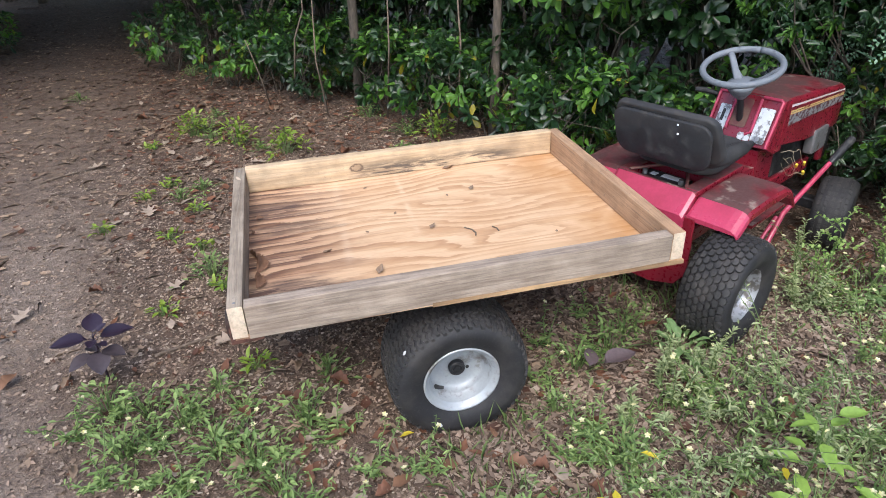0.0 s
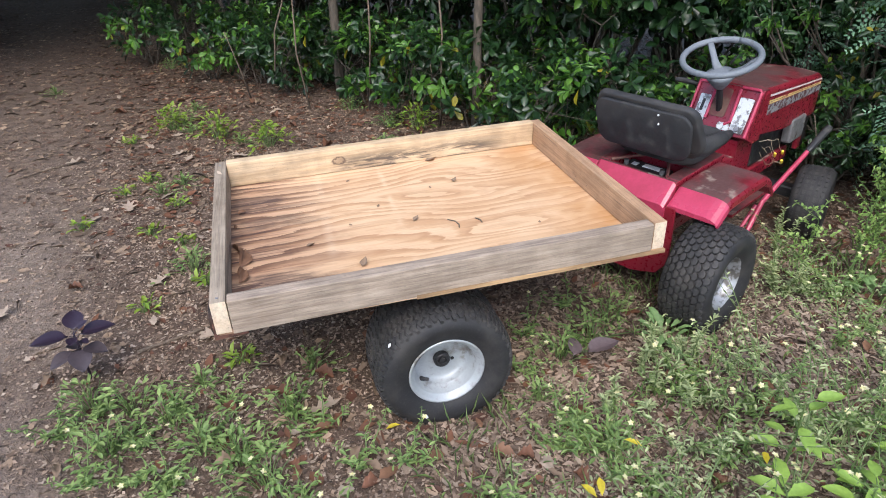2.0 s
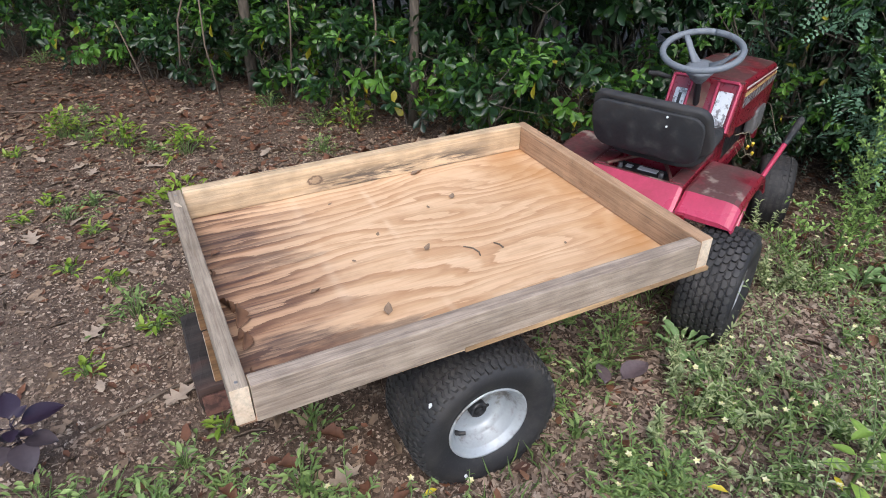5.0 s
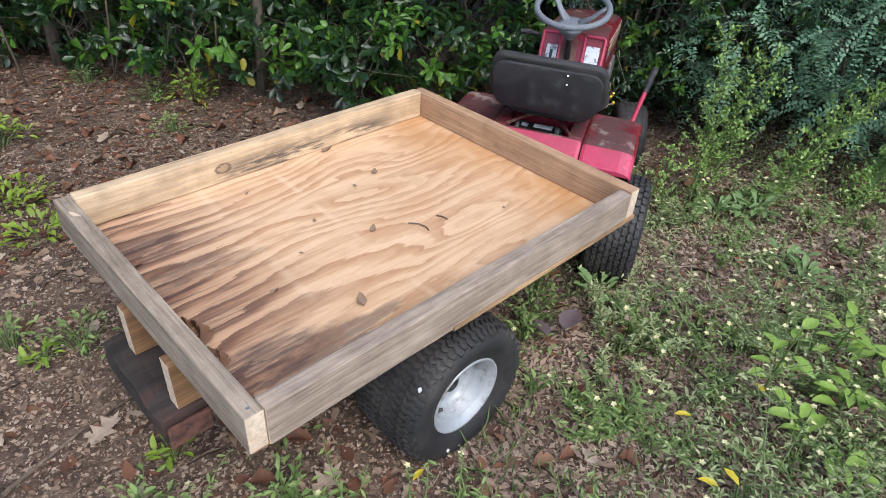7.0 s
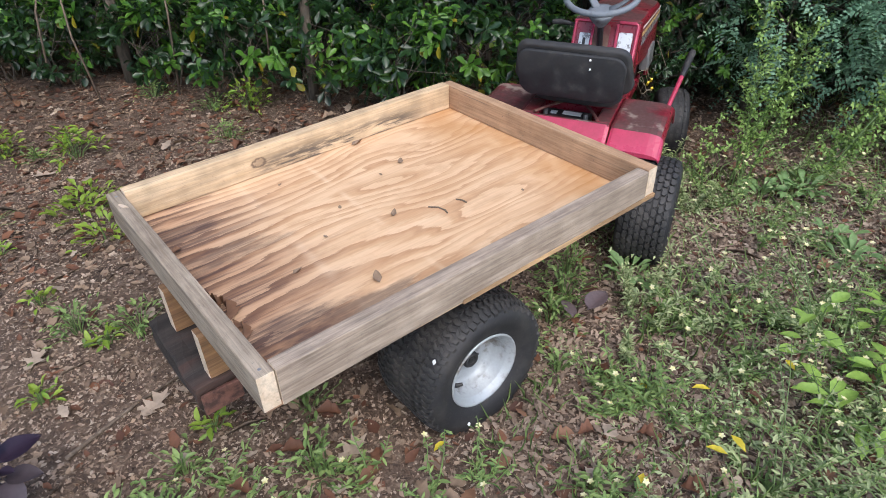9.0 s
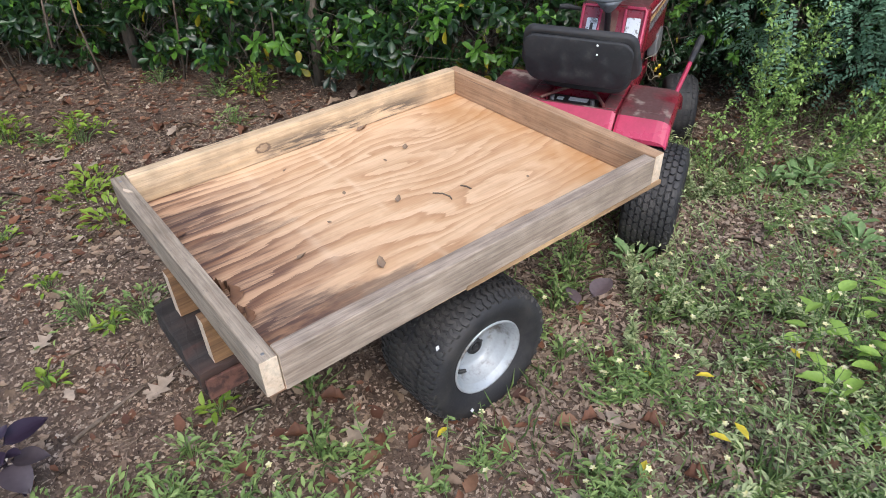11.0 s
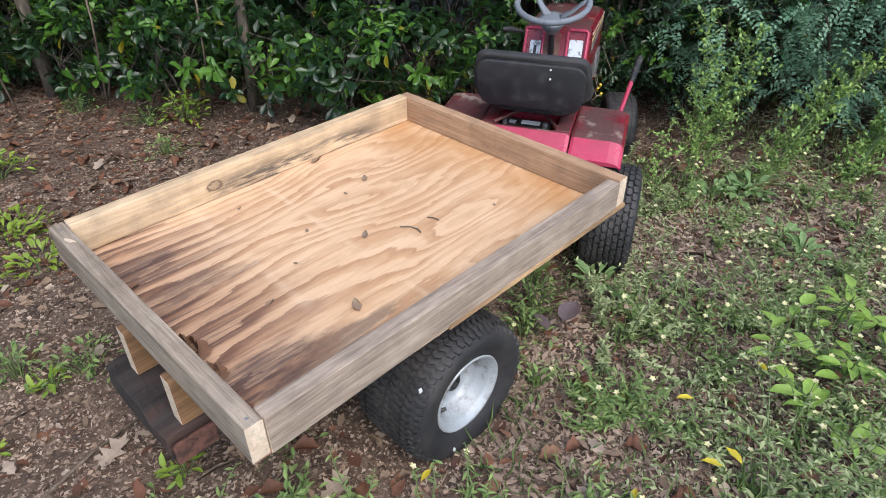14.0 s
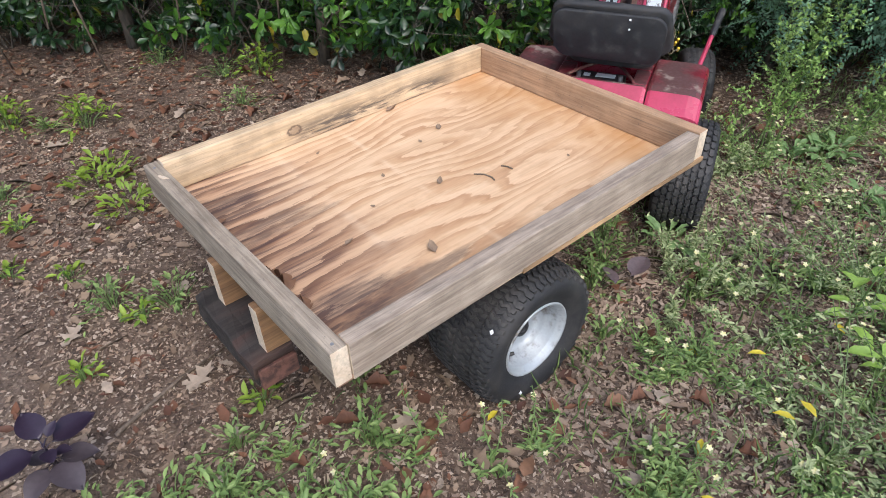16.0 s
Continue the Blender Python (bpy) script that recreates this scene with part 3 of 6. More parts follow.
def veined_shape(rows=7, ribs=0.012):
    """An ovate blade with a sunk midrib and slightly raised side veins."""
    pts, tris = [], []
    for i in range(rows + 1):
        t = i / rows
        w = 0.5 * math.sin(math.pi * min(1, t ** 0.8)) ** 0.8 if 0 < i < rows else 0.0
        z = -0.12 * t * t
        for k in (-1, -0.5, 0, 0.5, 1):
            pts.append((w * k, t + 0.06 * abs(k) * (1 - t), z + 0.16 * w * abs(k) + (ribs if i % 2 else -ribs) * (1 if abs(k) == 0.5 else 0)))
    for i in range(rows):
        for k in range(4):
            a = i * 5 + k
            tris += [(a, a + 1, a + 6), (a, a + 6, a + 5)]
    return np.array(pts), tris


VEINED = veined_shape()


def dry_shape(seed, lobes, depth, curl):
    """A fallen leaf: a lobed outline about a midrib, curled up unevenly."""
    r = random.Random(seed)
    side = []
    for k in range(1, 12):
        t = k / 12
        w = 0.5 * math.sin(math.pi * t ** 0.85) * (1 - depth * (0.5 + 0.5 * math.cos(2 * math.pi * lobes * t))) * r.uniform(0.82, 1.12)
        side.append((t + r.uniform(-0.012, 0.012), w))
    pts = [(0, 0, 0.0)] + [(0.02 * math.sin(5 * t), t, 0.03 * math.sin(4 * t)) for t, _ in side] + [(0.0, 1, 0.06)]
    for sg in (-1, 1):
        c = curl * r.uniform(0.3, 1.3)
        pts += [(sg * w * r.uniform(0.96, 1.04), t, c * w * w * 2.2 + 0.05 * math.sin(7 * t + seed) * w + 0.012 * r.uniform(-1, 1)) for t, w in side]
    tris = []
    for sg, o in ((0, 13), (1, 24)):
        for k in range(12):
            m0, m1 = k, k + 1
            e0, e1 = (o + k - 1 if k else None), (o + k if k < 11 else None)
            for tri in ((m0, m1, e1) if e1 is not None else None, (m0, e1 if e1 is not None else m1, e0) if e0 is not None else None):
                if tri:
                    tris.append(tri if sg else tri[::-1])
    return np.array(pts), tris


DRY = [dry_shape(1, 2, 0.18, 0.6), dry_shape(2, 3, 0.42, 0.35), dry_shape(3, 2, 0.12, 1.1), dry_shape(4, 2, 0.3, 0.7), dry_shape(5, 2, 0.35, 0.25)]


def leaf_mesh(name, shape, pos, along, up, length, width, material):
    """One mesh of many leaves. pos, along, up: n x 3; length, width: n."""
    pts, tris = shape
    n, k = len(pos), len(pts)
    along = along / np.linalg.norm(along, axis=1, keepdims=True)
    across = np.cross(along, up)
    across /= np.linalg.norm(across, axis=1, keepdims=True) + 1e-9
    upv = np.cross(across, along)
    co = pos[:, None] + pts[None, :, 0, None] * (across * width[:, None])[:, None] + pts[None, :, 1, None] * (along * length[:, None])[:, None] + pts[None, :, 2, None] * (upv * length[:, None])[:, None]
    f = (np.arange(n)[:, None, None] * k + np.array(tris)[None]).reshape(-1)
    me = bpy.data.meshes.new(name)
    me.vertices.add(n * k)
    me.vertices.foreach_set("co", co.reshape(-1).astype(np.float32))
    nt = len(f) // 3
    me.loops.add(len(f))
    me.loops.foreach_set("vertex_index", f.astype(np.int32))
    me.polygons.add(nt)
    me.polygons.foreach_set("loop_start", np.arange(0, 3 * nt, 3, dtype=np.int32))
    me.polygons.foreach_set("use_smooth", np.ones(nt, dtype=bool))
    me.materials.append(material)
    me.update(calc_edges=True)
    me.validate()
    return me


def leaf_part(name, parent, *args, label=""):
    ob = new(name, leaf_mesh(name, *args))
    if parent:
        ob.parent = parent
    if label:
        ob["label"] = label
    if "foliage" in name:
        ob["kind"] = "stuff"
    return ob


def unit(v):
    return v / (np.linalg.norm(v, axis=-1, keepdims=True) + 1e-9)


# ---- ground ----
DIPS = ((0.56, 0.08, 0.22, -0.03), (1.59, 0.22, 0.22, -0.04), (1.27, 0.84, 0.22, -0.04), (2.6, 0.75, 0.5, -0.075))


def gz(x, y):
    far = math.hypot(x - 0.5, y - 0.5)
    base = 0.005 - 0.025 * max(-4, min(4, x)) - 0.03 * max(-3, min(5, y))
    h = base + 0.018 * noise.noise((x * 1.3, y * 1.3, 0)) + 0.008 * noise.noise((x * 5, y * 5, 3)) + 0.004 * noise.noise((x * 17, y * 17, 7))
    for cx, cy, r, d in DIPS:
        h += d * math.exp(-((x - cx) ** 2 + (y - cy) ** 2) / r ** 2)
    return h + (0.1 * noise.noise((x * 0.15, y * 0.15, 5)) if far > 8 else 0)


def build_ground():
    def axis(lo, hi, step):
        a = list(np.arange(lo, hi, step))
        g, s = hi, step
        while g < 70:
            a.append(g)
            s *= 1.35
            g += s
        g, s = lo, step
        while g > -70:
            s *= 1.35
            g -= s
            a.insert(0, g)
        return a
    xs, ys = axis(-2.6, 4.2, 0.045), axis(-1.8, 6.0, 0.045)
    verts = [(x, y, gz(x, y)) for y in ys for x in xs]
    w = len(xs)
    faces = [(j * w + i, j * w + i + 1, (j + 1) * w + i + 1, (j + 1) * w + i) for j in range(len(ys) - 1) for i in range(w - 1)]
    me = bpy.data.meshes.new("ground")
    me.from_pydata(verts, [], faces)
    me.polygons.foreach_set("use_smooth", [True] * len(faces))
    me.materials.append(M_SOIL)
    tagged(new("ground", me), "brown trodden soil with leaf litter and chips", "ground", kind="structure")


build_ground()

# ---- cart ----
L, W, BED, TOP, TH = 1.22, 0.895, 0.43, 0.512, 0.038


def tyre_profile(R, w, rim):
    h = w / 2
    return [(-h * 0.74, rim), (-h * 0.82, rim + 0.006), (-h * 0.93, rim + (R - rim) * 0.3), (-h * 1.0, rim + (R - rim) * 0.55), (-h * 0.97, rim + (R - rim) * 0.78), (-h * 0.88, R - 0.012), (-h * 0.78, R - 0.006), (-h * 0.4, R - 0.001), (0, R),
            (h * 0.4, R - 0.001), (h * 0.78, R - 0.006), (h * 0.88, R - 0.012), (h * 0.97, rim + (R - rim) * 0.78), (h * 1.0, rim + (R - rim) * 0.55), (h * 0.93, rim + (R - rim) * 0.3), (h * 0.82, rim + 0.006), (h * 0.74, rim)]


def crown(R, w, y):
    q = abs(y) / (w / 2)
    return R - 0.001 - 0.011 * max(0, (q - 0.45) / 0.45) ** 2


def block(bm, outline, R, w, lift, top=0.87):
    """One tread block: outline of (angle, y), raised above the crown."""
    lo, hi = [], []
    for a, y in outline:
        r = crown(R, w, y)
        lo.append(bm.verts.new(((r - 0.004) * math.cos(a), y, (r - 0.004) * math.sin(a))))
    ca = sum(a for a, _ in outline) / len(outline)
    cy = sum(y for _, y in outline) / len(outline)
    for a, y in outline:
        a2, y2 = ca + (a - ca) * top, cy + (y - cy) * top
        r = crown(R, w, y2) + lift
        hi.append(bm.verts.new((r * math.cos(a2), y2, r * math.sin(a2))))
    n = len(outline)
    bm.faces.new(hi)
    for i in range(n):
        bm.faces.new((lo[i], lo[(i + 1) % n], hi[(i + 1) % n], hi[i]))


def turf_tread(R, w, lift=0.005):
    """Wavy bars that run across the tyre in four bands."""
    bm = bmesh.new()
    n = 66
    st = 2 * math.pi / n
    for i in range(n):
        for sgn in (-1, 1):
            for lo, hi, ph in ((0.268, 0.478 if i % 2 else 0.455, 0.0), (0.02, 0.25, 0.5)):
                o = (i + ph) * st
                ys = [sgn * w * (lo + (hi - lo) * k / 4) for k in range(5)]
                off = [0.0, 0.34, -0.02, 0.34, 0.12]
                left = [(o + (off[k] - 0.28) * st, ys[k]) for k in range(5)]
                right = [(o + (off[k] + 0.28) * st, ys[k]) for k in range(5)]
                for k in range(4):
                    block(bm, [left[k], right[k], right[k + 1], left[k + 1]], R, w, lift * (1.0 if k % 2 else 0.92), 0.96)
    bmesh.ops.recalc_face_normals(bm, faces=bm.faces)
    return bm


def scale_tread(R, w, lift=0.006):
    """Staggered rows of rounded six-sided blocks."""
    bm = bmesh.new()
    n, rows = 40, 8
    st = 2 * math.pi / n
    dy = w * 0.9 / rows
    for row in range(rows):
        y = (row - (rows - 1) / 2) * dy
        for i in range(n):
            a = (i + (0.5 if row % 2 else 0)) * st
            block(bm, [(a + 0.47 * st * cx, y + 0.6 * dy * cy) for cx, cy in ((-1, 0), (-0.72, -0.62), (0, -0.9), (0.72, -0.62), (1, 0), (0.72, 0.62), (0, 0.5), (-0.72, 0.62))], R, w, lift, 0.93)
    bmesh.ops.recalc_face_normals(bm, faces=bm.faces)
    return bm


def cart_wheel(parent, y, sgn):
    R, w, rim = 0.201, 0.235, 0.104
    hub = new("wheel")
    hub.parent = parent
    hub.matrix_basis = pose(0.574, y, 0.148, 0, 0, 0) @ Matrix.Diagonal((1, sgn, 1, 1))
    tyre = part("tyre", lathe(tyre_profile(R, w, rim), 64), M_RUBBER, hub, "dusty black turf tyre", True)
    part("tread", turf_tread(R, w), M_TREAD, tyre)
    h = w / 2
    rp = [(-h * 0.84, 0.112), (-h * 0.87, 0.1105), (-h * 0.865, 0.106), (-h * 0.78, 0.102), (-h * 0.74, 0.094), (-h * 0.7, 0.0915), (-h * 0.5, 0.089), (-h * 0.46, 0.085), (-h * 0.42, 0.0835), (-h * 0.3, 0.08), (-h * 0.25, 0.072), (-h * 0.24, 0.05), (-h * 0.27, 0.043), (-h * 0.27, 0.02), (-h * 0.1, 0.018)]
    part("rim", lathe(rp, 56), M_RIM, hub, "pale grey painted steel rim", True)
    part("rim", lathe([(h * 0.84, 0.112), (h * 0.7, 0.1), (h * 0.3, 0.09), (h * 0.15, 0.05), (h * 0.15, 0.0)], 40), M_RIM, hub, "", True)
    part("hub_cap", lathe([(-h * 0.1, 0.024), (-h * 0.4, 0.024), (-h * 0.43, 0.021), (-h * 0.42, 0.015), (-h * 0.38, 0.013), (-h * 0.38, 0.009), (-h * 0.41, 0.008), (-h * 0.41, 0.0)], 20), M_BLACKPLASTIC, hub, "black hub cap")
    valve = tube(bmesh.new(), [(-0.068, -h * 0.42, -0.047), (-0.06, -h * 0.5, -0.045), (-0.047, -h * 0.56, -0.043)], [0.007, 0.006, 0.0045], 10)
    part("valve_stem", valve, M_BLACKPLASTIC, hub, "black rubber valve stem")
    part("bolt_hole", moved(lathe([(-h * 0.2, 0.0055), (-h * 0.285, 0.0055), (-h * 0.285, 0.0)], 12), pose(0.034, 0, -0.012)), M_BLACKPLASTIC, hub)
    for a, r, y in ((141, 0.199, -0.088), (242, 0.152, -0.1175)):
        fleck = slab([(-0.006, -0.003), (0.002, -0.006), (0.007, 0.001), (0.0, 0.005)], 0.003, 0)
        m = Matrix.Rotation(radians(-a), 4, "Y") @ pose(r, y, 0, 0, 90 if r > 0.19 else 0, 0) @ pose(0, 0, 0, 0 if r > 0.19 else 90, 0, 0)
        part("fleck", moved(fleck, m), M_WHITE, hub, "small white fleck on the tyre")
    return hub


def build_cart():
    cart = thing("utility_cart", "homemade wooden cart with plywood bed and low board sides", "cart")
    part("plywood_deck", box(0.006, L + 0.004, 0.001, W - 0.004, BED - 0.013, BED, 0.0015, 1), M_PLY, cart, "plywood sheet stained dark at the tail")
    edge = box(0.5, L + 0.0045, -0.004, 0.004, BED - 0.0128, BED - 0.001, 0, 1)
    part("veneer_edge", edge, M_PLYEDGE, cart)
    # long boards lie along x, short ones are turned
    b = box(-0.552 - 0.018, 0.552 + 0.018, -TH / 2, TH / 2, 0, TOP - BED - 0.001, 0.003, 2, True)
    for v in b.verts:
        if v.co.z < 0.01:
            v.co.z -= 0.014 * max(0, min(1, 0.62 - v.co.x / 1.1))
    near = part("side_board", b, [M_GREYBOARD, M_ENDGRAIN], cart, "weathered grey side board")
    near.matrix_basis = pose(L / 2, TH / 2 - 0.0015, BED + 0.001, 0, 0, 0)
    b = box(-0.571, 0.571, -TH / 2, TH / 2, 0, TOP - BED + 0.008, 0.004, 2, True)
    far = part("side_board", b, [M_TANBOARD, M_ENDGRAIN], cart, "yellowish pine side board with black stains")
    far.matrix_basis = pose(L / 2, W - TH / 2 - 0.002, BED + 0.001, 0, 0, 0)
    b = box(-W / 2, W / 2, -TH / 2, TH / 2, -0.008, TOP - BED + 0.002, 0.0035, 2, True)
    tail = part("tail_board", b, [M_TAILBOARD, M_ENDGRAIN], cart, "grey tail board with pale sawn end")
    tail.matrix_basis = pose(TH / 2, W / 2, BED, 0, 0, 90)
    b = box(-W / 2, W / 2, -TH / 2, TH / 2, 0.001, TOP - BED + 0.004, 0.003, 2, True)
    front = part("front_board", b, [M_BROWNBOARD, M_ENDGRAIN], cart, "brown pine front board with pale sawn end")
    front.matrix_basis = pose(L - TH / 2, W / 2, BED, 0, 0, 90)
    chip = slab([(0, 0), (0.02, 0.002), (0.038, 0.008), (0.03, 0.013), (0.012, 0.011)], 0.003, 0)
    part("splinter", moved(chip, pose(0.026, W - 0.115, TOP + 0.0005, 0, 0, 100)), M_ENDGRAIN, cart, "pale splintered edge")
    for y in (0.315, 0.525):
        j = part("joist", box(0, 1.0, -0.019, 0.019, 0, 0.128, 0.003, 2, True), [M_JOIST, M_ENDGRAIN], cart, "fresh pine joist under the deck")
        j.matrix_basis = pose(-0.012, y, BED - 0.0145 - 0.128)
    beam = box(-0.055, 0.055, 0.285, 0.6, 0.205, 0.286, 0.006, 2, False, 0.004)
    bmesh.ops.subdivide_edges(beam, edges=beam.edges[:], cuts=4, use_grid_fill=True)
    for v in beam.verts:
        v.co += 0.006 * Vector((noise.noise(v.co * 22), 1.6 * noise.noise(v.co * 17 + Vector((3, 1, 0))), noise.noise(v.co * 25 + Vector((7, 2, 5)))))
    part("cross_beam", beam, M_DARKTIMBER, cart, "charred dark timber under the joists")
    rust = box(-0.05, 0.045, 0.272, 0.284, 0.212, 0.27, 0.004, 2, False, 0.003)
    part("end_plate", rust, M_RUST, cart, "rusty red-brown plate on the timber's end")
    part("axle", tube(bmesh.new(), [(0.574, 0.1, 0.146), (0.574, W - 0.1, 0.146)], 0.0125, 12), M_STEEL, cart)
    for y in (0.3, 0.54):
        part("axle_bracket", box(0.52, 0.63, y - 0.004, y + 0.004, 0.13, 0.3, 0.002, 1), M_STEEL, cart)
    part("tow_bar", box(0.95, 1.33, 0.4, 0.44, 0.22, 0.26, 0.004, 1), M_STEEL, cart)
    cart_wheel(cart, 0.1, 1)
    cart_wheel(cart, W - 0.1, -1)
    for x, y in ((0.018, 0.02), (1.203, 0.02), (0.018, 0.86), (1.2, 0.87)):
        part("screw", moved(lathe([(0, 0.004), (0.0008, 0.0035), (0.0008, 0)], 10), pose(x, y, TOP + 0.0022, 90, 0, 0)), M_STEEL, cart)


build_cart()


# ---- tractor, built facing local +x ----
def hood_section(f, half, z0, z1, r=0.03, lean=0.0):
    """A rounded hood section across y at f."""
    pts = [(f, -half, z0), (f, -half - lean, (z0 + z1) / 2), (f, -half, z1 - r)]
    for i in range(1, 5):
        a = radians(90 * i / 4)
        pts.append((f, -half + r * (1 - math.cos(a)), z1 - r + r * math.sin(a)))
    crownz = 0.006
    for k in range(1, 4):
        y = -half + r + (2 * half - 2 * r) * k / 4
        pts.append((f, y, z1 + crownz * math.sin(math.pi * k / 4)))
    for i in range(0, 4):
        a = radians(90 * (1 - i / 4))
        pts.append((f, half - r * (1 - math.cos(a)), z1 - r + r * math.sin(a)))
    pts += [(f, half, z1 - r), (f, half + lean, (z0 + z1) / 2), (f, half, z0)]
    return pts


def build_tractor():
    tr = thing("riding_mower", "old red riding mower, dusty and faded, black seat", "lawn mower", pose(1.493, 0.561, 0, 0, 0, 27))
    # deck over the rear wheels, right = -y
    for sgn in (-1, 1):
        secs = []
        for f, z, drop in ((-0.098, 0.343, 0.012), (-0.085, 0.352, 0.03), (-0.03, 0.391, 0.034), (-0.005, 0.397, 0.03), (0.12, 0.4, 0.03), (0.24, 0.398, 0.03), (0.3, 0.372, 0.03), (0.34, 0.32, 0.03)):
            y0, y1 = 0.166, 0.352
            secs.append([(f, sgn * y0, z - drop), (f, sgn * y0, z), (f, sgn * (y0 + 0.01), z + 0.004), (f, sgn * (y1 - 0.05), z + 0.003), (f, sgn * (y1 - 0.028), z), (f, sgn * (y1 - 0.012), z - 0.006), (f, sgn * (y1 - 0.003), z - 0.015), (f, sgn * y1, z - drop), (f, sgn * (y1 - 0.004), z - drop - 0.01), (f, sgn * (y1 - 0.012), z - drop)])
        bm = loft(secs)
        # the rear slope takes a pinker red than the top
        for fc in bm.faces:
            if fc.calc_center_median().x < -0.034:
                fc.material_index = 1
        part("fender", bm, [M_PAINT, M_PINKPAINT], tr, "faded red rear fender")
    # raised middle with its battery bay
    y0 = 0.161
    bm = loft([[(f, -y0, 0.3), (f, -y0, z), (f, -y0 + 0.012, z + 0.008), (f, y0 - 0.012, z + 0.008), (f, y0, z), (f, y0, 0.3)] for f, z in ((-0.115, 0.338), (-0.045, 0.402))])
    part("rear_panel", bm, M_PINKPAINT, tr, "pinkish red rear panel")
    for a0, a1, b0, b1 in ((-0.045, -0.028, -y0, y0), (-0.028, 0.1, -y0, -0.108), (-0.028, 0.1, 0.108, y0), (0.1, 0.3, -y0, y0)):
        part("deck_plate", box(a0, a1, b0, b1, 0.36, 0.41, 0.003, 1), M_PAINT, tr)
    part("battery_bay", box(-0.03, 0.1, -0.108, 0.108, 0.25, 0.27, 0, 1), M_BLACKPLASTIC, tr)
    hoop = [(-0.03 + 0.15 * math.sin(math.pi * i / 14), -0.115 + 0.23 * i / 14, 0.416) for i in range(15)]
    part("bay_rim", tube(bmesh.new(), hoop, 0.006, 6), M_DASHDIRT, tr)
    bat = part("battery", box(-0.015, 0.092, -0.075, 0.1, 0.272, 0.386, 0.004, 2), M_BLACKPLASTIC, tr, "black battery with white label")
    part("battery_label", box(0.045, 0.075, -0.04, 0.03, 0.386, 0.3885, 0.0005, 1), M_WHITE, bat)
    part("battery_label", box(0.04, 0.066, 0.05, 0.075, 0.386, 0.3885, 0.0005, 1), M_LABEL, bat)
    for y in (-0.062, 0.088):
        part("terminal", tube(bmesh.new(), [(0.03, y, 0.384), (0.03, y, 0.405)], 0.009, 10), M_STEEL, bat)
    # rear plate below the deck
    out = [(-0.2, 0.17), (0.2, 0.17), (0.2, -0.05), (0.16, -0.105), (0.06, -0.135), (-0.06, -0.135), (-0.16, -0.105), (-0.2, -0.05)]
    part("hitch_plate", moved(slab(out, 0.012, 0.003), Matrix.Translation((-0.1, 0, 0.17)) @ Matrix(((0, 0, 1, 0), (1, 0, 0, 0), (0, 1, 0, 0), (0, 0, 0, 1)))), M_PAINT, tr)
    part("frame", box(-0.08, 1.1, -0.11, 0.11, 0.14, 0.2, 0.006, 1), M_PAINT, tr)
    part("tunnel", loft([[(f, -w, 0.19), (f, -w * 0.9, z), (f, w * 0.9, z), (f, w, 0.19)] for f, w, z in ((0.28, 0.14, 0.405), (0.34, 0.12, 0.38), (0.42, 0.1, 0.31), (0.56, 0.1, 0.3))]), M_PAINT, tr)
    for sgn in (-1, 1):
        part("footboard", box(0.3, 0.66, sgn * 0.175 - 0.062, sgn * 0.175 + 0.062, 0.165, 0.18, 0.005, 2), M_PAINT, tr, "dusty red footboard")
    # seat: leaning back rest and cushion
    lean = Matrix.Translation((-0.038, -0.010, 0.597)) @ Matrix.Rotation(radians(-14), 4, "Y") @ Matrix(((0, 0, 1, -0.025), (1, 0, 0, 0), (0, 1, 0, 0), (0, 0, 0, 1)))
    shell = slab([(x * (1 - 0.75 * y), y) for x, y in round_rect(0.405, 0.185, 0.045, 7)], 0.03, 0.01, 3)
    for v in shell.verts:
        v.co.z += 0.9 * max(0, abs(v.co.x) - 0.12) ** 2 * 4 + 0.25 * max(0, -v.co.y - 0.03)
    back = part("backrest", moved(shell, lean), M_VINYL, tr, "dusty black vinyl backrest with flared sides", True)
    pan = slab([(x * (1 + 0.35 * y), y) for x, y in round_rect(0.37, 0.178, 0.05, 8)], 0.014, 0.005, 2)
    part("back_panel", moved(pan, lean @ pose(0, -0.018, -0.008)), M_SEATPAN, back, "matt black moulded back panel", True)
    for y in (-0.155, 0.135):
        bol = loft([[(f, y + w * math.cos(q), z + r * math.sin(q)) for q in (math.pi * 2 * k / 10 for k in range(10))] for f, z, w, r in ((-0.005, 0.535, 0.02, 0.03), (0.03, 0.51, 0.03, 0.034), (0.1, 0.492, 0.034, 0.03), (0.25, 0.488, 0.03, 0.026), (0.33, 0.485, 0.012, 0.012))])
        part("bolster", bol, M_VINYL, back, "", True)
    cush = moved(slab(round_rect(0.3, 0.33, 0.08, 6), 0.045, 0.018, 3), Matrix.Translation((0.16, -0.012, 0.452)) @ Matrix.Rotation(radians(-4), 4, "Y"))
    part("seat_cushion", cush, M_VINYL, tr, "black vinyl seat cushion", True)
    part("seat_bracket", box(0.14, 0.27, -0.08, 0.08, 0.408, 0.475, 0.004, 1), M_STEEL, tr)
    for z, f in ((0.611, -0.0765), (0.645, -0.085)):
        part("bolt", moved(lathe([(0, 0.0036), (-0.003, 0.003), (-0.003, 0)], 10), pose(f, -0.079, z, 0, 0, -90)), M_WHITE, tr, "bright bolt head")
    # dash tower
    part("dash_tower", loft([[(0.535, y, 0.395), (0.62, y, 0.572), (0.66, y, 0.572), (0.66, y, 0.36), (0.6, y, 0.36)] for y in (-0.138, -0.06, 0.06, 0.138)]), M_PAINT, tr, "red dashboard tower")
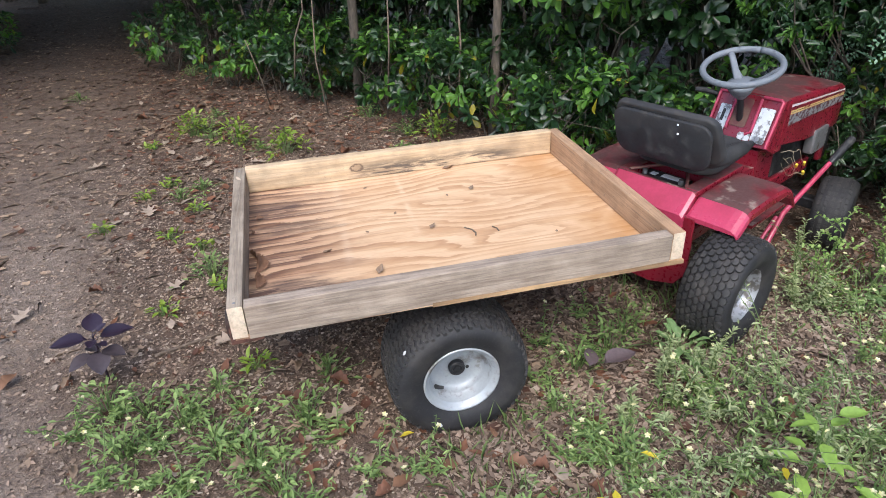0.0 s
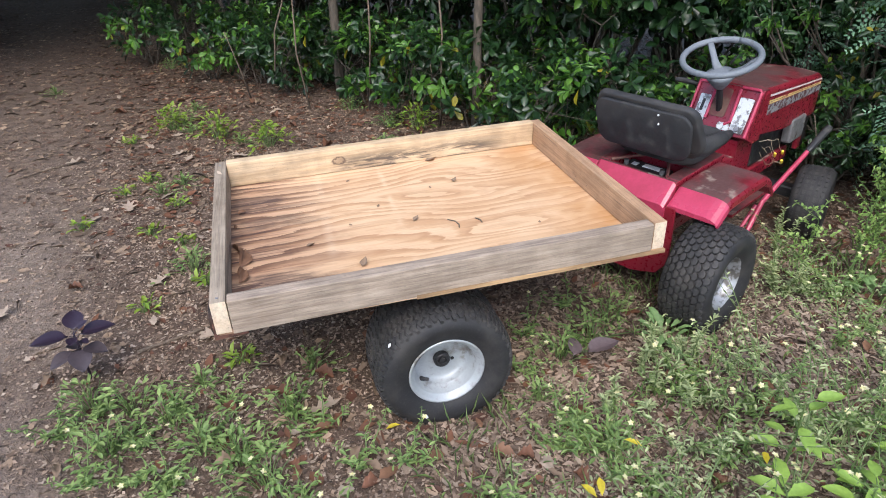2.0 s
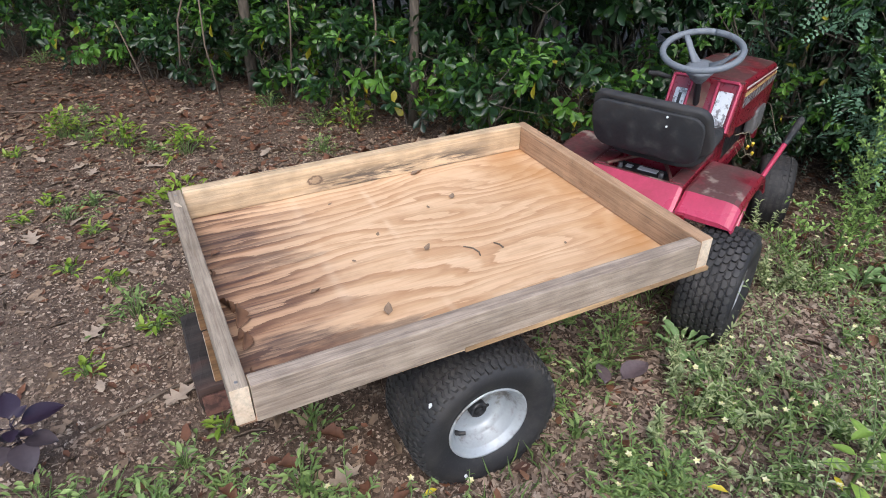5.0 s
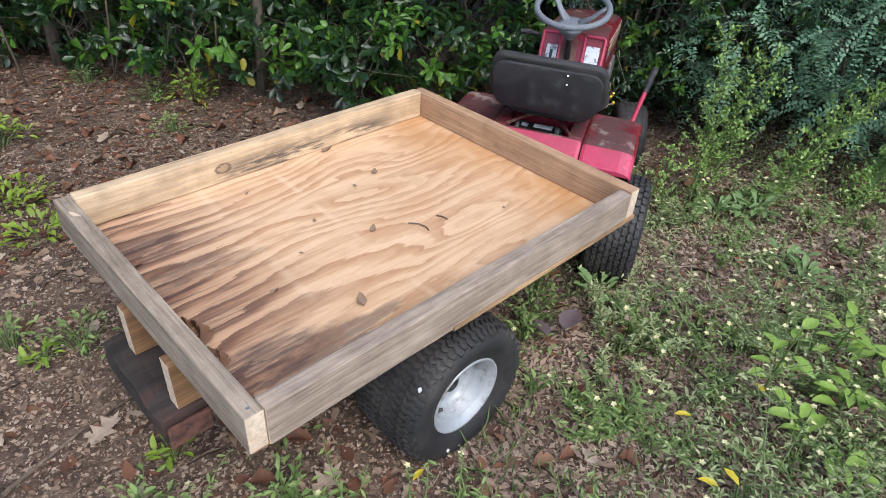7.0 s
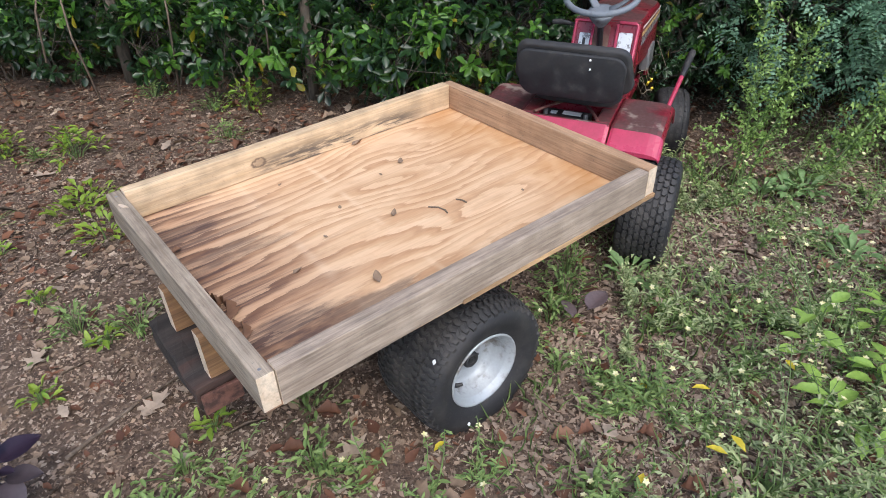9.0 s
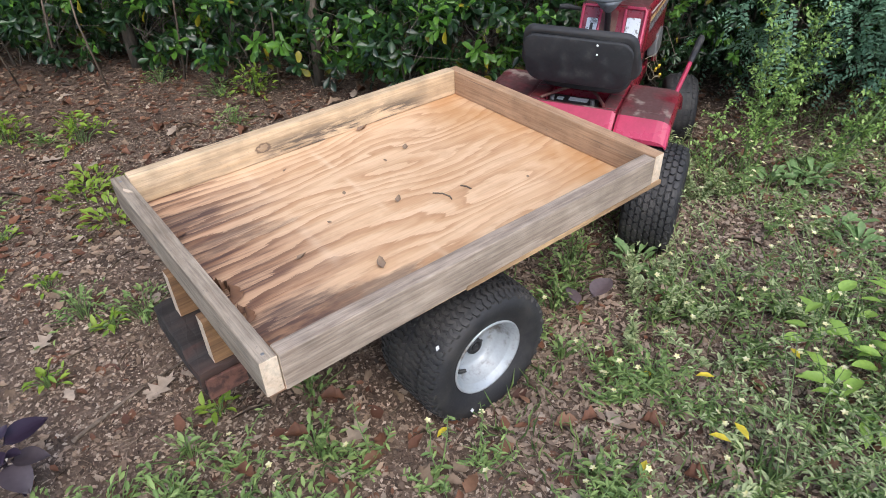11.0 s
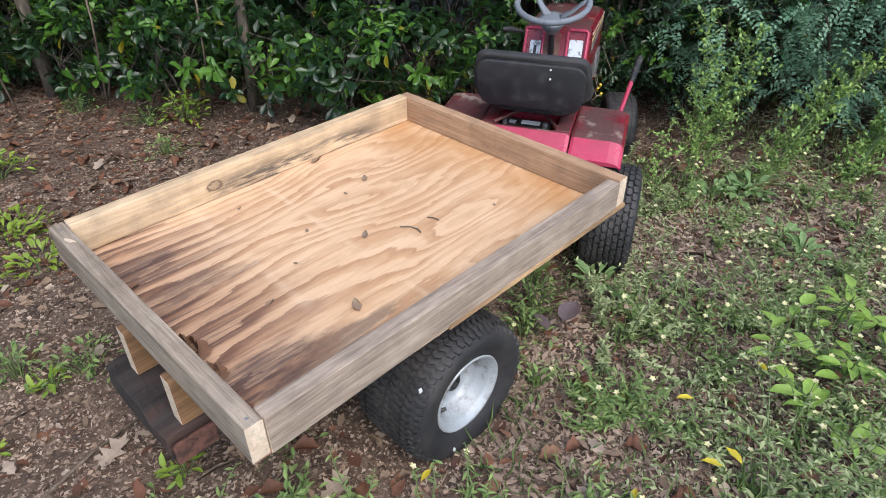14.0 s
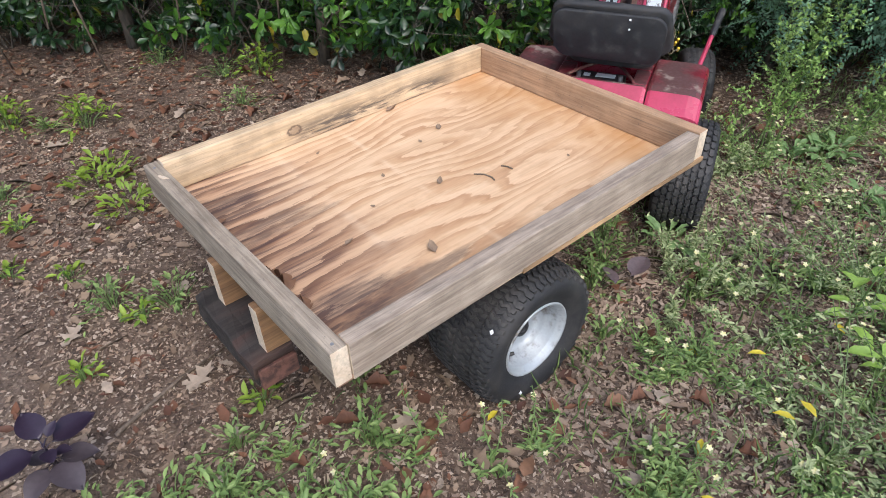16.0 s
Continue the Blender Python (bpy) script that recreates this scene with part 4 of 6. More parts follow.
    part("steering_post", loft([[(0.56, -0.095, z), (0.56, 0.095, z), (0.7, 0.1, z), (0.7, -0.1, z)] for z in (0.18, 0.37)]), M_PAINT, tr)
    part("dash_recess", moved(slab(round_rect(0.12, 0.07, 0.012, 4), 0.003, 0), Matrix.Translation((0.577, 0, 0.4835)) @ Matrix.Rotation(radians(-63), 4, "Y") @ pose(0.025, 0.018, 0)), M_DASHDIRT, tr)
    slope = Matrix.Translation((0.575, 0, 0.4835)) @ Matrix.Rotation(radians(-63), 4, "Y")
    for y, sx, sy in ((-0.085, 0.075, 0.03), (0.085, 0.06, 0.024)):
        part("dash_sticker", moved(slab(round_rect(sx * 1.9, sy * 1.9, 0.006, 3), 0.0025, 0), slope @ pose(-0.012, y, 0.001)), M_LABEL, tr, "worn silver sticker")
    for y, r in ((-0.028, 0.0), (-0.088, -0.055)):
        part("dash_sticker", moved(slab(round_rect(0.03, 0.05, 0.006, 3), 0.0025, 0), slope @ pose(-0.068, y, 0.001)), M_LABEL, tr)
    part("key_switch", moved(lathe([(0, 0.011), (-0.012, 0.010), (-0.012, 0)], 14), slope @ pose(-0.068, -0.088, 0.004, -90, 0, 0)), M_STEEL, tr)
    ridge = [slope @ Vector(p) for p in ((-0.095, -0.128, 0.004), (0.09, -0.128, 0.004), (0.098, -0.12, 0.004), (0.098, -0.05, 0.004))]
    part("dash_lip", tube(bmesh.new(), ridge, 0.007, 8), M_PINKPAINT, tr)
    ridge = [slope @ Vector(p) for p in ((-0.05, 0.055, 0.004), (0.088, 0.055, 0.004), (0.095, 0.062, 0.004), (0.095, 0.122, 0.004), (0.088, 0.13, 0.004), (-0.095, 0.13, 0.004))]
    part("dash_lip", tube(bmesh.new(), ridge, 0.006, 8), M_PINKPAINT, tr)
    ridge = [slope @ Vector(p) for p in ((-0.06, -0.03, 0.004), (-0.045, -0.05, 0.004), (0.09, -0.045, 0.004))]
    part("dash_lip", tube(bmesh.new(), ridge, 0.006, 8), M_PINKPAINT, tr)
    part("throttle_slot", moved(slab(round_rect(0.05, 0.012, 0.004, 3), 0.002, 0), slope @ pose(0.0, 0.085, 0.0035)), M_BLACKPLASTIC, tr)
    part("choke_knob", tube(bmesh.new(), [(0.63, 0.15, 0.545), (0.6, 0.2, 0.56), (0.585, 0.23, 0.56)], [0.008, 0.012, 0.01], 10), M_BLACKPLASTIC, tr)
    # hood
    secs = [hood_section(f, h, z0, z1, r) for f, h, z0, z1, r in ((0.635, 0.14, 0.4, 0.571, 0.02), (0.66, 0.142, 0.385, 0.576, 0.022), (0.9, 0.143, 0.345, 0.553, 0.022), (1.2, 0.142, 0.33, 0.522, 0.024), (1.245, 0.138, 0.33, 0.512, 0.03), (1.262, 0.128, 0.335, 0.495, 0.03))]
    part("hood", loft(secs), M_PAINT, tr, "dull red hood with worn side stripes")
    for sgn in (-1, 1):
        def strip(a, b, mat, lift):
            f0, f1 = 0.67, 1.225
            za, zb = 0.549, 0.496
            bm = bmesh.new()
            vs = []
            for k in range(9):
                f = f0 + (f1 - f0) * k / 8
                z = za + (zb - za) * k / 8
                taper = 1 - 0.35 * k / 8
                vs.append((bm.verts.new((f, sgn * (0.1425 + lift), z - a * taper)), bm.verts.new((f, sgn * (0.1425 + lift), z - b * taper))))
            for p, q in zip(vs, vs[1:]):
                bm.faces.new((p[0], q[0], q[1], p[1]))
            ex = bmesh.ops.extrude_face_region(bm, geom=bm.faces[:])
            bmesh.ops.translate(bm, verts=[v for v in ex["geom"] if isinstance(v, bmesh.types.BMVert)], vec=(0, -sgn * 0.004, 0))
            bmesh.ops.recalc_face_normals(bm, faces=bm.faces)
            return part("decal", bm, mat, tr)
        strip(0.0, 0.009, M_STRIPE, 0.0008)
        strip(0.025, 0.031, M_GOLD, 0.0009)
        strip(0.034, 0.041, M_GOLD, 0.0008)
        strip(0.044, 0.086, M_GREYDECAL, 0.0009)
    part("engine", box(0.72, 1.05, -0.1, 0.1, 0.2, 0.38, 0.02, 2), M_BLACKPLASTIC, tr, "dark engine block")
    part("muffler", box(0.98, 1.12, -0.155, -0.11, 0.25, 0.36, 0.012, 2), M_STEEL, tr, "grey metal engine guard")
    part("hood_bracket", box(1.12, 1.16, -0.14, -0.12, 0.18, 0.36, 0.003, 1), M_PAINT, tr)
    part("grille", box(1.2, 1.25, -0.125, 0.125, 0.16, 0.34, 0.01, 2), M_BLACKPLASTIC, tr)
    # steering
    tilt = Matrix.Translation((0.513, 0.016, 0.703)) @ Matrix.Rotation(radians(-16), 4, "Y")
    ring = [tilt @ Vector((0.143 * math.cos(2 * math.pi * i / 40), 0.143 * math.sin(2 * math.pi * i / 40), 0)) for i in range(41)]
    sw = part("steering_wheel", tube(bmesh.new(), ring, 0.0125, 10), M_GREYWHEEL, tr, "grey plastic steering wheel", True)
    for a in (46, 166, 286):
        c, s = math.cos(radians(a)), math.sin(radians(a))
        sp = loft([[tilt @ Vector((r * c - w * s * k, r * s + w * c * k, z + dz)) for k, dz in ((-1, 0), (-0.7, 0.008), (0.7, 0.008), (1, 0), (0.7, -0.004), (-0.7, -0.004))] for r, w, z in ((0.142, 0.013, 0), (0.11, 0.013, -0.02), (0.075, 0.014, -0.05), (0.03, 0.02, -0.07))])
        part("spoke", sp, M_GREYWHEEL, sw, "", True)
    part("steering_boss", moved(lathe([(0.066, 0.0), (0.066, 0.035), (0.07, 0.056), (0.082, 0.056), (0.115, 0.034), (0.135, 0.018)], 24), tilt @ pose(0, 0, 0, -90, 0, 0)), M_GREYWHEEL, sw, "", True)
    part("steering_column", tube(bmesh.new(), [tilt @ Vector((0, 0, -0.12)), tilt @ Vector((0, 0, -0.26))], 0.013, 10), M_BLACKPLASTIC, tr)
    # lift lever
    lever = part("lift_lever", tube(bmesh.new(), [(0.29, -0.3, 0.06), (0.34, -0.292, 0.125), (0.42, -0.292, 0.212), (0.505, -0.306, 0.266), (0.675, -0.334, 0.368)], 0.0095, 10), M_PINKPAINT, tr, "long red lift lever with black grip")
    part("grip", tube(bmesh.new(), [(0.66, -0.332, 0.359), (0.675, -0.334, 0.368), (0.775, -0.35, 0.428), (0.783, -0.351, 0.433)], [0.011, 0.014, 0.0155, 0.012], 12), M_BLACKPLASTIC, lever, "black rubber grip")
    part("lift_link", tube(bmesh.new(), [(0.28, -0.27, 0.09), (0.33, -0.272, 0.14), (0.4, -0.278, 0.2)], 0.007, 8), M_PINKPAINT, tr)
    # loose wiring
    rnd = random.Random(5)
    for i in range(5):
        p = [Vector((0.62 + rnd.uniform(0, 0.15), -0.14 - rnd.uniform(0, 0.02), 0.33 + rnd.uniform(-0.03, 0.03)))]
        for k in range(7):
            p.append(p[-1] + Vector((rnd.uniform(0.0, 0.022), rnd.uniform(-0.012, 0.0), 0.014 * math.sin(k * 0.9 + i) - 0.01)))
        w = part("wire", tube(bmesh.new(), p, 0.0011, 6), M_WIRE, tr)
        if i < 3:
            part("plug", moved(box(-0.012, 0.012, -0.005, 0.005, -0.005, 0.005, 0.001, 1), Matrix.Translation(p[-1]) @ pose(0, 0, 0, 30 * i, 50, 20)), M_YELLOWPLUG, w, "yellow plastic plug")
    # wheels
    for sgn in (-1, 1):
        hub = new("rear_wheel")
        hub.parent = tr
        hub.matrix_basis = pose(-0.075, sgn * 0.342, 0.122, 0, 10, 0) @ Matrix.Diagonal((1, -sgn, 1, 1))
        ty = part("tyre", lathe(tyre_profile(0.19, 0.18, 0.094), 64), M_RUBBER, hub, "black rear tyre with scale tread", True)
        part("tread", scale_tread(0.19, 0.18, 0.008), M_TREAD, ty)
        h = 0.09
        part("rim", lathe([(-h * 0.8, 0.1), (-h * 0.76, 0.093), (-h * 0.5, 0.088), (-h * 0.25, 0.08), (-h * 0.3, 0.066), (-h * 0.42, 0.06), (-h * 0.3, 0.05), (-h * 0.5, 0.03), (-h * 0.5, 0.0)], 40), M_OLDRIM, hub, "scuffed chrome-coloured rim", True)
        part("rim", lathe([(h * 0.84, 0.108), (h * 0.5, 0.094), (h * 0.2, 0.0)], 32), M_STEEL, hub)
        fw = new("front_wheel")
        fw.parent = tr
        fw.matrix_basis = pose(1.01, 0.34 if sgn > 0 else -0.292, 0.0, 0, 0, 12) @ Matrix.Diagonal((1, -sgn, 1, 1))
        ty = part("tyre", lathe(tyre_profile(0.165, 0.15, 0.085), 48), M_RUBBER, fw, "worn black front tyre", True)
        tread = bmesh.new()
        for row in range(-2, 3):
            for i in range(40):
                a, st = i * 2 * math.pi / 40, 2 * math.pi / 40
                y = row * 0.025
                block(tread, [(a - 0.42 * st, y - 0.007), (a + 0.42 * st, y - 0.007), (a + 0.42 * st, y + 0.007), (a - 0.42 * st, y + 0.007)], 0.165, 0.15, 0.0018)
        bmesh.ops.recalc_face_normals(tread, faces=tread.faces)
        part("tread", tread, M_TREAD, ty)
        part("rim", lathe([(-0.06, 0.097), (-0.052, 0.09), (-0.02, 0.07), (-0.02, 0.02), (-0.03, 0.0)], 32), M_OLDRIM, fw, "", True)
    part("front_axle", box(0.98, 1.04, -0.26, 0.28, 0.0, 0.05, 0.006, 1), M_BLACKPLASTIC, tr)
    part("axle_pivot", box(0.98, 1.04, -0.04, 0.04, 0.045, 0.15, 0.006, 1), M_PAINT, tr)
    part("rear_axle", tube(bmesh.new(), [(-0.075, -0.33, 0.122), (-0.075, 0.33, 0.122)], 0.02, 12), M_STEEL, tr)


build_tractor()


# ---- hedge of glossy evergreen shrubs ----
def rosettes(rng, tips, axes, per, lmin, lmax, wr, spread=(35, 85)):
    """Leaves set in a spiral round each shoot tip."""
    n = len(tips)
    axes = unit(axes)
    ref = np.where(np.abs(axes[:, 2:3]) < 0.9, np.array([[0, 0, 1.0]]), np.array([[1.0, 0, 0]]))
    s = unit(np.cross(axes, ref))
    t = np.cross(axes, s)
    pos, al, up, ln = [], [], [], []
    for k in range(per):
        ang = k * 2.4 + rng.uniform(-0.4, 0.4, n) + np.arange(n)
        tilt = np.radians(spread[0] + (spread[1] - spread[0]) * k / per + rng.uniform(-15, 15, n))
        rad = np.cos(ang)[:, None] * s + np.sin(ang)[:, None] * t
        d = axes * np.cos(tilt)[:, None] + rad * np.sin(tilt)[:, None]
        d[:, 2] -= rng.uniform(0.0, 0.7, n)
        size = rng.uniform(lmin, lmax, n)
        pos.append(tips - axes * (0.09 * k / per) * (lmax / 0.07))
        al.append(d)
        up.append(axes + 0.25 * rng.normal(size=(n, 3)) - 0.1 * d + np.array([0, 0, 0.5]))
        ln.append(size)
    pos, al, up, ln = np.concatenate(pos), np.concatenate(al), np.concatenate(up), np.concatenate(ln)
    return pos, al, up, ln, ln * wr * rng.uniform(0.85, 1.15, len(ln))


def crown_tips(rng, n, rx, ry, z0, z1, lumps=7, low=0.0):
    """Shoot tips over a lumpy crown, dense at its shell, with gaps."""
    d = unit(rng.normal(size=(n * 3, 3)))
    cen = unit(rng.normal(size=(lumps, 3)))
    cl = np.max(d @ cen.T, axis=1)
    keep = rng.uniform(size=len(d)) < np.clip((cl - 0.81) * 8, 0.02, 1)
    d, cl = d[keep][:n], cl[keep][:n]
    r = (0.45 + 0.66 * np.clip((cl - 0.5) / 0.5, 0, 1)) * rng.uniform(0.72, 1.03, len(d)) ** 0.7
    mid, half = (z0 + z1) / 2, (z1 - z0) / 2
    p = d * np.array([rx, ry, half]) * r[:, None] + np.array([0, 0, mid])
    ax = unit(d * np.array([1, 1, 0.5]) + np.array([0, 0, 0.35]) + 0.5 * rng.normal(size=d.shape))
    ok = p[:, 2] > low
    return p[ok], ax[ok]


def add_stems(rng, tips, count, parent, spread=0.12, thick=0.014, n=6):
    pick = rng.choice(len(tips), count, replace=False)
    for i in pick:
        bm = bmesh.new()
        t = tips[i] * 0.9
        a = rng.uniform(0, 6.28)
        b = np.array([spread * math.cos(a), spread * math.sin(a), -0.06])
        m1 = b * 0.65 + t * 0.35 + rng.normal(size=3) * 0.05 + np.array([0, 0, 0.15 * t[2]])
        m2 = b * 0.3 + t * 0.7 + rng.normal(size=3) * 0.06 + np.array([0, 0, 0.1 * t[2]])
        k = thick * rng.uniform(0.5, 1.2)
        tube(bm, [b, m1, m2, t], [k, k * 0.8, k * 0.5, k * 0.2], n)
        for _ in range(3):
            j = tips[rng.integers(len(tips))]
            if np.linalg.norm(j - m2) < 0.6:
                tube(bm, [m2, (m2 + j) / 2 + rng.normal(size=3) * 0.03, j], [k * 0.4, k * 0.3, k * 0.15], 5)
        part("stem", bm, M_BARK, parent)


def shrub(seed, shoots, rx, ry, z0, z1, per=9, lmin=0.06, lmax=0.112, young=0.19, shape=OBOVATE):
    rng = np.random.default_rng(seed)
    sh = thing("evergreen_shrub", "dense dark evergreen shrub with glossy leaves", "shrub", group="hedge shrubs")
    tips, axes = crown_tips(rng, shoots, rx, ry, z0, z1, 15, 0.1)
    add_stems(rng, tips, max(8, shoots // 18), sh, 0.12 * rx / 0.7, 0.014 * rx / 0.7)
    yg = rng.uniform(size=len(tips)) < young * (0.4 + 1.2 * np.clip(tips[:, 2] / z1, 0, 1))
    for nm, sel, mat in (("foliage", ~yg, M_EVERGREEN), ("young_foliage", yg, M_YOUNG)):
        leaf_part(nm, sh, shape, *rosettes(rng, tips[sel], axes[sel], per, lmin, lmax, 0.46), mat, label="pale green young leaves" if nm == "young_foliage" else "")
    return sh


def at_ground(x, y, turn=0, dz=0.0, lean=0.0):
    return pose(x, y, gz(x, y) + dz, lean, 0, turn)


HEDGE = ((-0.4, 5.75, 0), (0.05, 5.05, 1), (0.65, 5.15, 2), (1.1, 4.4, 3), (1.6, 3.8, 0), (1.98, 3.1, 1), (2.25, 2.4, 2), (2.75, 2.1, 3), (3.3, 1.9, 0), (3.8, 1.45, 1),
         (-3.05, 6.35, 1), (-3.3, 5.3, 0), (-3.05, 7.8, 1), (-3.3, 7.0, 3), (-0.7, 7.2, 3), (-3.5, 8.7, 2), (-0.95, 8.9, 1))
# rear shrubs, mostly hidden, added to block light behind hedge and path end
BACK = ((-0.3, 6.3, 1), (0.6, 5.5, 0), (1.4, 4.7, 2), (2.1, 4.0, 3), (2.7, 3.3, 0), (3.4, 3.0, 1), (4.1, 2.5, 2), (4.6, 1.7, 3), (5.0, 0.9, 0), (5.6, 0.1, 1), (5.9, -0.9, 2), (-2.8, 13.2, 3), (-2.1, 11.9, 1), (-1.2, 11.6, 0), (-3.0, 11.6, 2), (-2.2, 14.5, 2), (-0.7, 8.2, 0), (-3.6, 10.2, 2),
        (-1.1, 10.4, 2), (-1.5, 12.4, 1), (-3.9, 12.0, 0), (0.4, 6.9, 3), (1.3, 6.1, 1), (2.2, 5.3, 0), (3.0, 4.5, 2), (3.8, 3.9, 3), (4.6, 3.3, 1), (5.3, 2.4, 0), (5.9, 1.4, 2), (6.5, 0.4, 3), (6.9, -0.8, 1), (5.6, -1.9, 3), (6.4, -2.8, 0))
KINDS = ((11, 350, 0.76, 0.76, 0.62, 2.3, 0.12), (12, 340, 0.7, 0.8, 0.4, 2.0, 0.2), (13, 350, 0.8, 0.72, 0.6, 2.3, 0.34), (14, 330, 0.74, 0.74, 0.6, 2.1, 0.22))


def hedge_row(places, shape):
    """Four shrubs, repeated at the places (x, y, kind)."""
    kinds = [shrub(*k[:6], young=k[6], shape=shape) for k in KINDS]
    used = set()
    for i, (x, y, k) in enumerate(places):
        m = at_ground(x, y, (i * 77) % 360)
        if k in used:
            copy_thing(kinds[k], m)
        else:
            kinds[k].matrix_basis = m
            used.add(k)


hedge_row(HEDGE, OBOVATE)
hedge_row(BACK, FOLDED)
small = shrub(15, 60, 0.3, 0.3, 0.05, 0.62, 10, 0.05, 0.085, 0.3)
for i, (x, y) in enumerate(((1.82, 2.1), (1.5, 2.45), (1.2, 2.75), (0.95, 3.35), (0.45, 3.8), (0.2, 4.2), (-0.2, 4.5), (2.05, 1.75), (-2.6, 6.2), (1.75, 1.85), (2.4, 1.6), (-0.75, 5.3), (1.75, 2.75), (1.45, 3.1), (1.1, 3.55), (0.75, 3.95), (2.0, 2.5), (1.3, 3.6), (0.9, 4.3), (0.45, 4.5), (0.1, 4.9), (1.85, 3.2))):
    m = at_ground(x, y, i * 67)
    if i:
        copy_thing(small, m)
    else:
        small.matrix_basis = m


# ---- slender trees behind the hedge, most added out of view for shade ----
def tree(seed, x, y, h, r, wide=1.5, shoots=620):
    rng = np.random.default_rng(seed)
    tr = thing("slender_tree", "slender tree with grey bark behind the shrubs, unseen crown added for shade", "tree", at_ground(x, y), group="trees behind the hedge")
    bm = bmesh.new()
    lean = rng.normal(size=2) * 0.12
    pts = [(lean[0] * t * t + 0.03 * math.sin(5 * t + seed), lean[1] * t * t, -0.1 + h * 0.8 * t) for t in np.linspace(0, 1, 9)]
    tube(bm, pts, [r * (1.15 - 0.8 * t) for t in np.linspace(0, 1, 9)], 10)
    cen = np.array([lean[0], lean[1], h * 0.82])
    tips, axes = crown_tips(rng, shoots, wide, wide, -1.1, 1.1, 16, -5)
    tips = tips + cen
    for i in rng.choice(len(tips), 16, replace=False):
        p = np.array(pts[rng.integers(4, 9)])
        tube(bm, [p, p * 0.5 + tips[i] * 0.5 + np.array([0, 0, 0.1]), tips[i]], [r * 0.35, r * 0.22, r * 0.08], 6)
    part("trunk", bm, M_BARK, tr, "", True)
    # crown out of view, leaves oversized to hold sky light off the ground
    leaf_part("crown", tr, FOLDED, *rosettes(rng, tips, axes, 9, 0.1, 0.17, 0.5), M_EVERGREEN)
    return tr


# 31 has the visible trunk; 36 to 43 are added only to shade the path
for s, x, y, h, r, w, n in ((31, 1.5, 2.5, 4.6, 0.028, 1.3, 500), (32, 0.75, 3.6, 4.6, 0.035, 1.8, 1100), (33, 2.5, 3.2, 4.6, 0.04, 1.9, 1200), (34, -0.1, 5.3, 4.1, 0.03, 2.1, 1200), (35, 4.4, 2.2, 5.0, 0.045, 1.6, 700), (36, -3.2, 6.4, 4.0, 0.07, 2.4, 1500), (37, -0.5, 7.0, 4.0, 0.06, 2.2, 1300), (38, -3.4, 9.0, 4.8, 0.07, 2.4, 1300), (39, -0.8, 9.9, 4.6, 0.06, 2.2, 1200), (40, -2.4, 13.0, 4.6, 0.06, 2.4, 1200), (42, -0.85, 7.7, 4.2, 0.05, 2.5, 1500), (43, -3.0, 9.9, 4.2, 0.06, 2.4, 1500), (41, -3.2, 4.9, 3.7, 0.06, 2.3, 1500)):
    tree(s, x, y, h, r, w, n)


# ---- feathery bush, leaning privet stems and vine on the far side of the mower ----
def feathery_bush(seed, x, y, h):
    rng = np.random.default_rng(seed)
    b = thing("feathery_bush", "blue-green bush with feathery compound leaves", "shrub", at_ground(x, y), group="feathery bushes")
    tips, axes = crown_tips(rng, 560, 0.72, 0.72, 0.1, h, 16, 0.05)
    axes = unit(axes * np.array([1, 1, 0.5]) + 0.5 * rng.normal(size=axes.shape))
    add_stems(rng, tips, 16, b)
    pos, al, up, ln = [], [], [], []
    for t, a in zip(tips, axes):
        side = unit(np.cross(a, [0, 0, 1.0]))
        side = unit(side + 0.5 * rng.normal(size=3))
        u = np.cross(side, a)
        n = rng.integers(9, 15)
        for k in range(n):
            p = t + a * (0.016 * k) - np.array([0, 0, 0.0006 * k * k])
            for sg in (-1, 1):
                pos.append(p)
                al.append(side * sg + 0.35 * a + rng.normal(size=3) * 0.2)
                up.append(u)
                ln.append(rng.uniform(0.022, 0.036) * (1 - 0.5 * abs(k / n - 0.4)))
    ln = np.array(ln)
    leaf_part("foliage", b, CHIP, np.array(pos), np.array(al), np.array(up), ln, ln * 0.58, M_BLUELEAF)


fine = shrub(16, 520, 0.62, 0.62, 0.1, 1.5, 10, 0.03, 0.05, 0.25, FOLDED)
fine.matrix_basis = at_ground(3.2, 1.25, 0)
for i, (x, y) in enumerate(((2.95, 1.2), (3.3, 0.72), (3.6, 1.1), (4.2, 0.55), (4.9, -0.2), (5.4, -0.9), (4.7, -1.3))):
    copy_thing(fine, at_ground(x, y, 70 * i))
for s, x, y, h in ((51, 3.45, 0.75, 1.3), (52, 3.85, 0.2, 1.35), (54, 4.4, -0.4, 1.3), (55, 4.6, 0.7, 1.9), (57, 5.3, -1.4, 1.5), (58, 3.7, -0.4, 1.5), (59, 3.6, 0.05, 1.3), (60, 3.8, -0.95, 1.4), (64, 4.1, -0.1, 2.0)):
    feathery_bush(s, x, y, h)


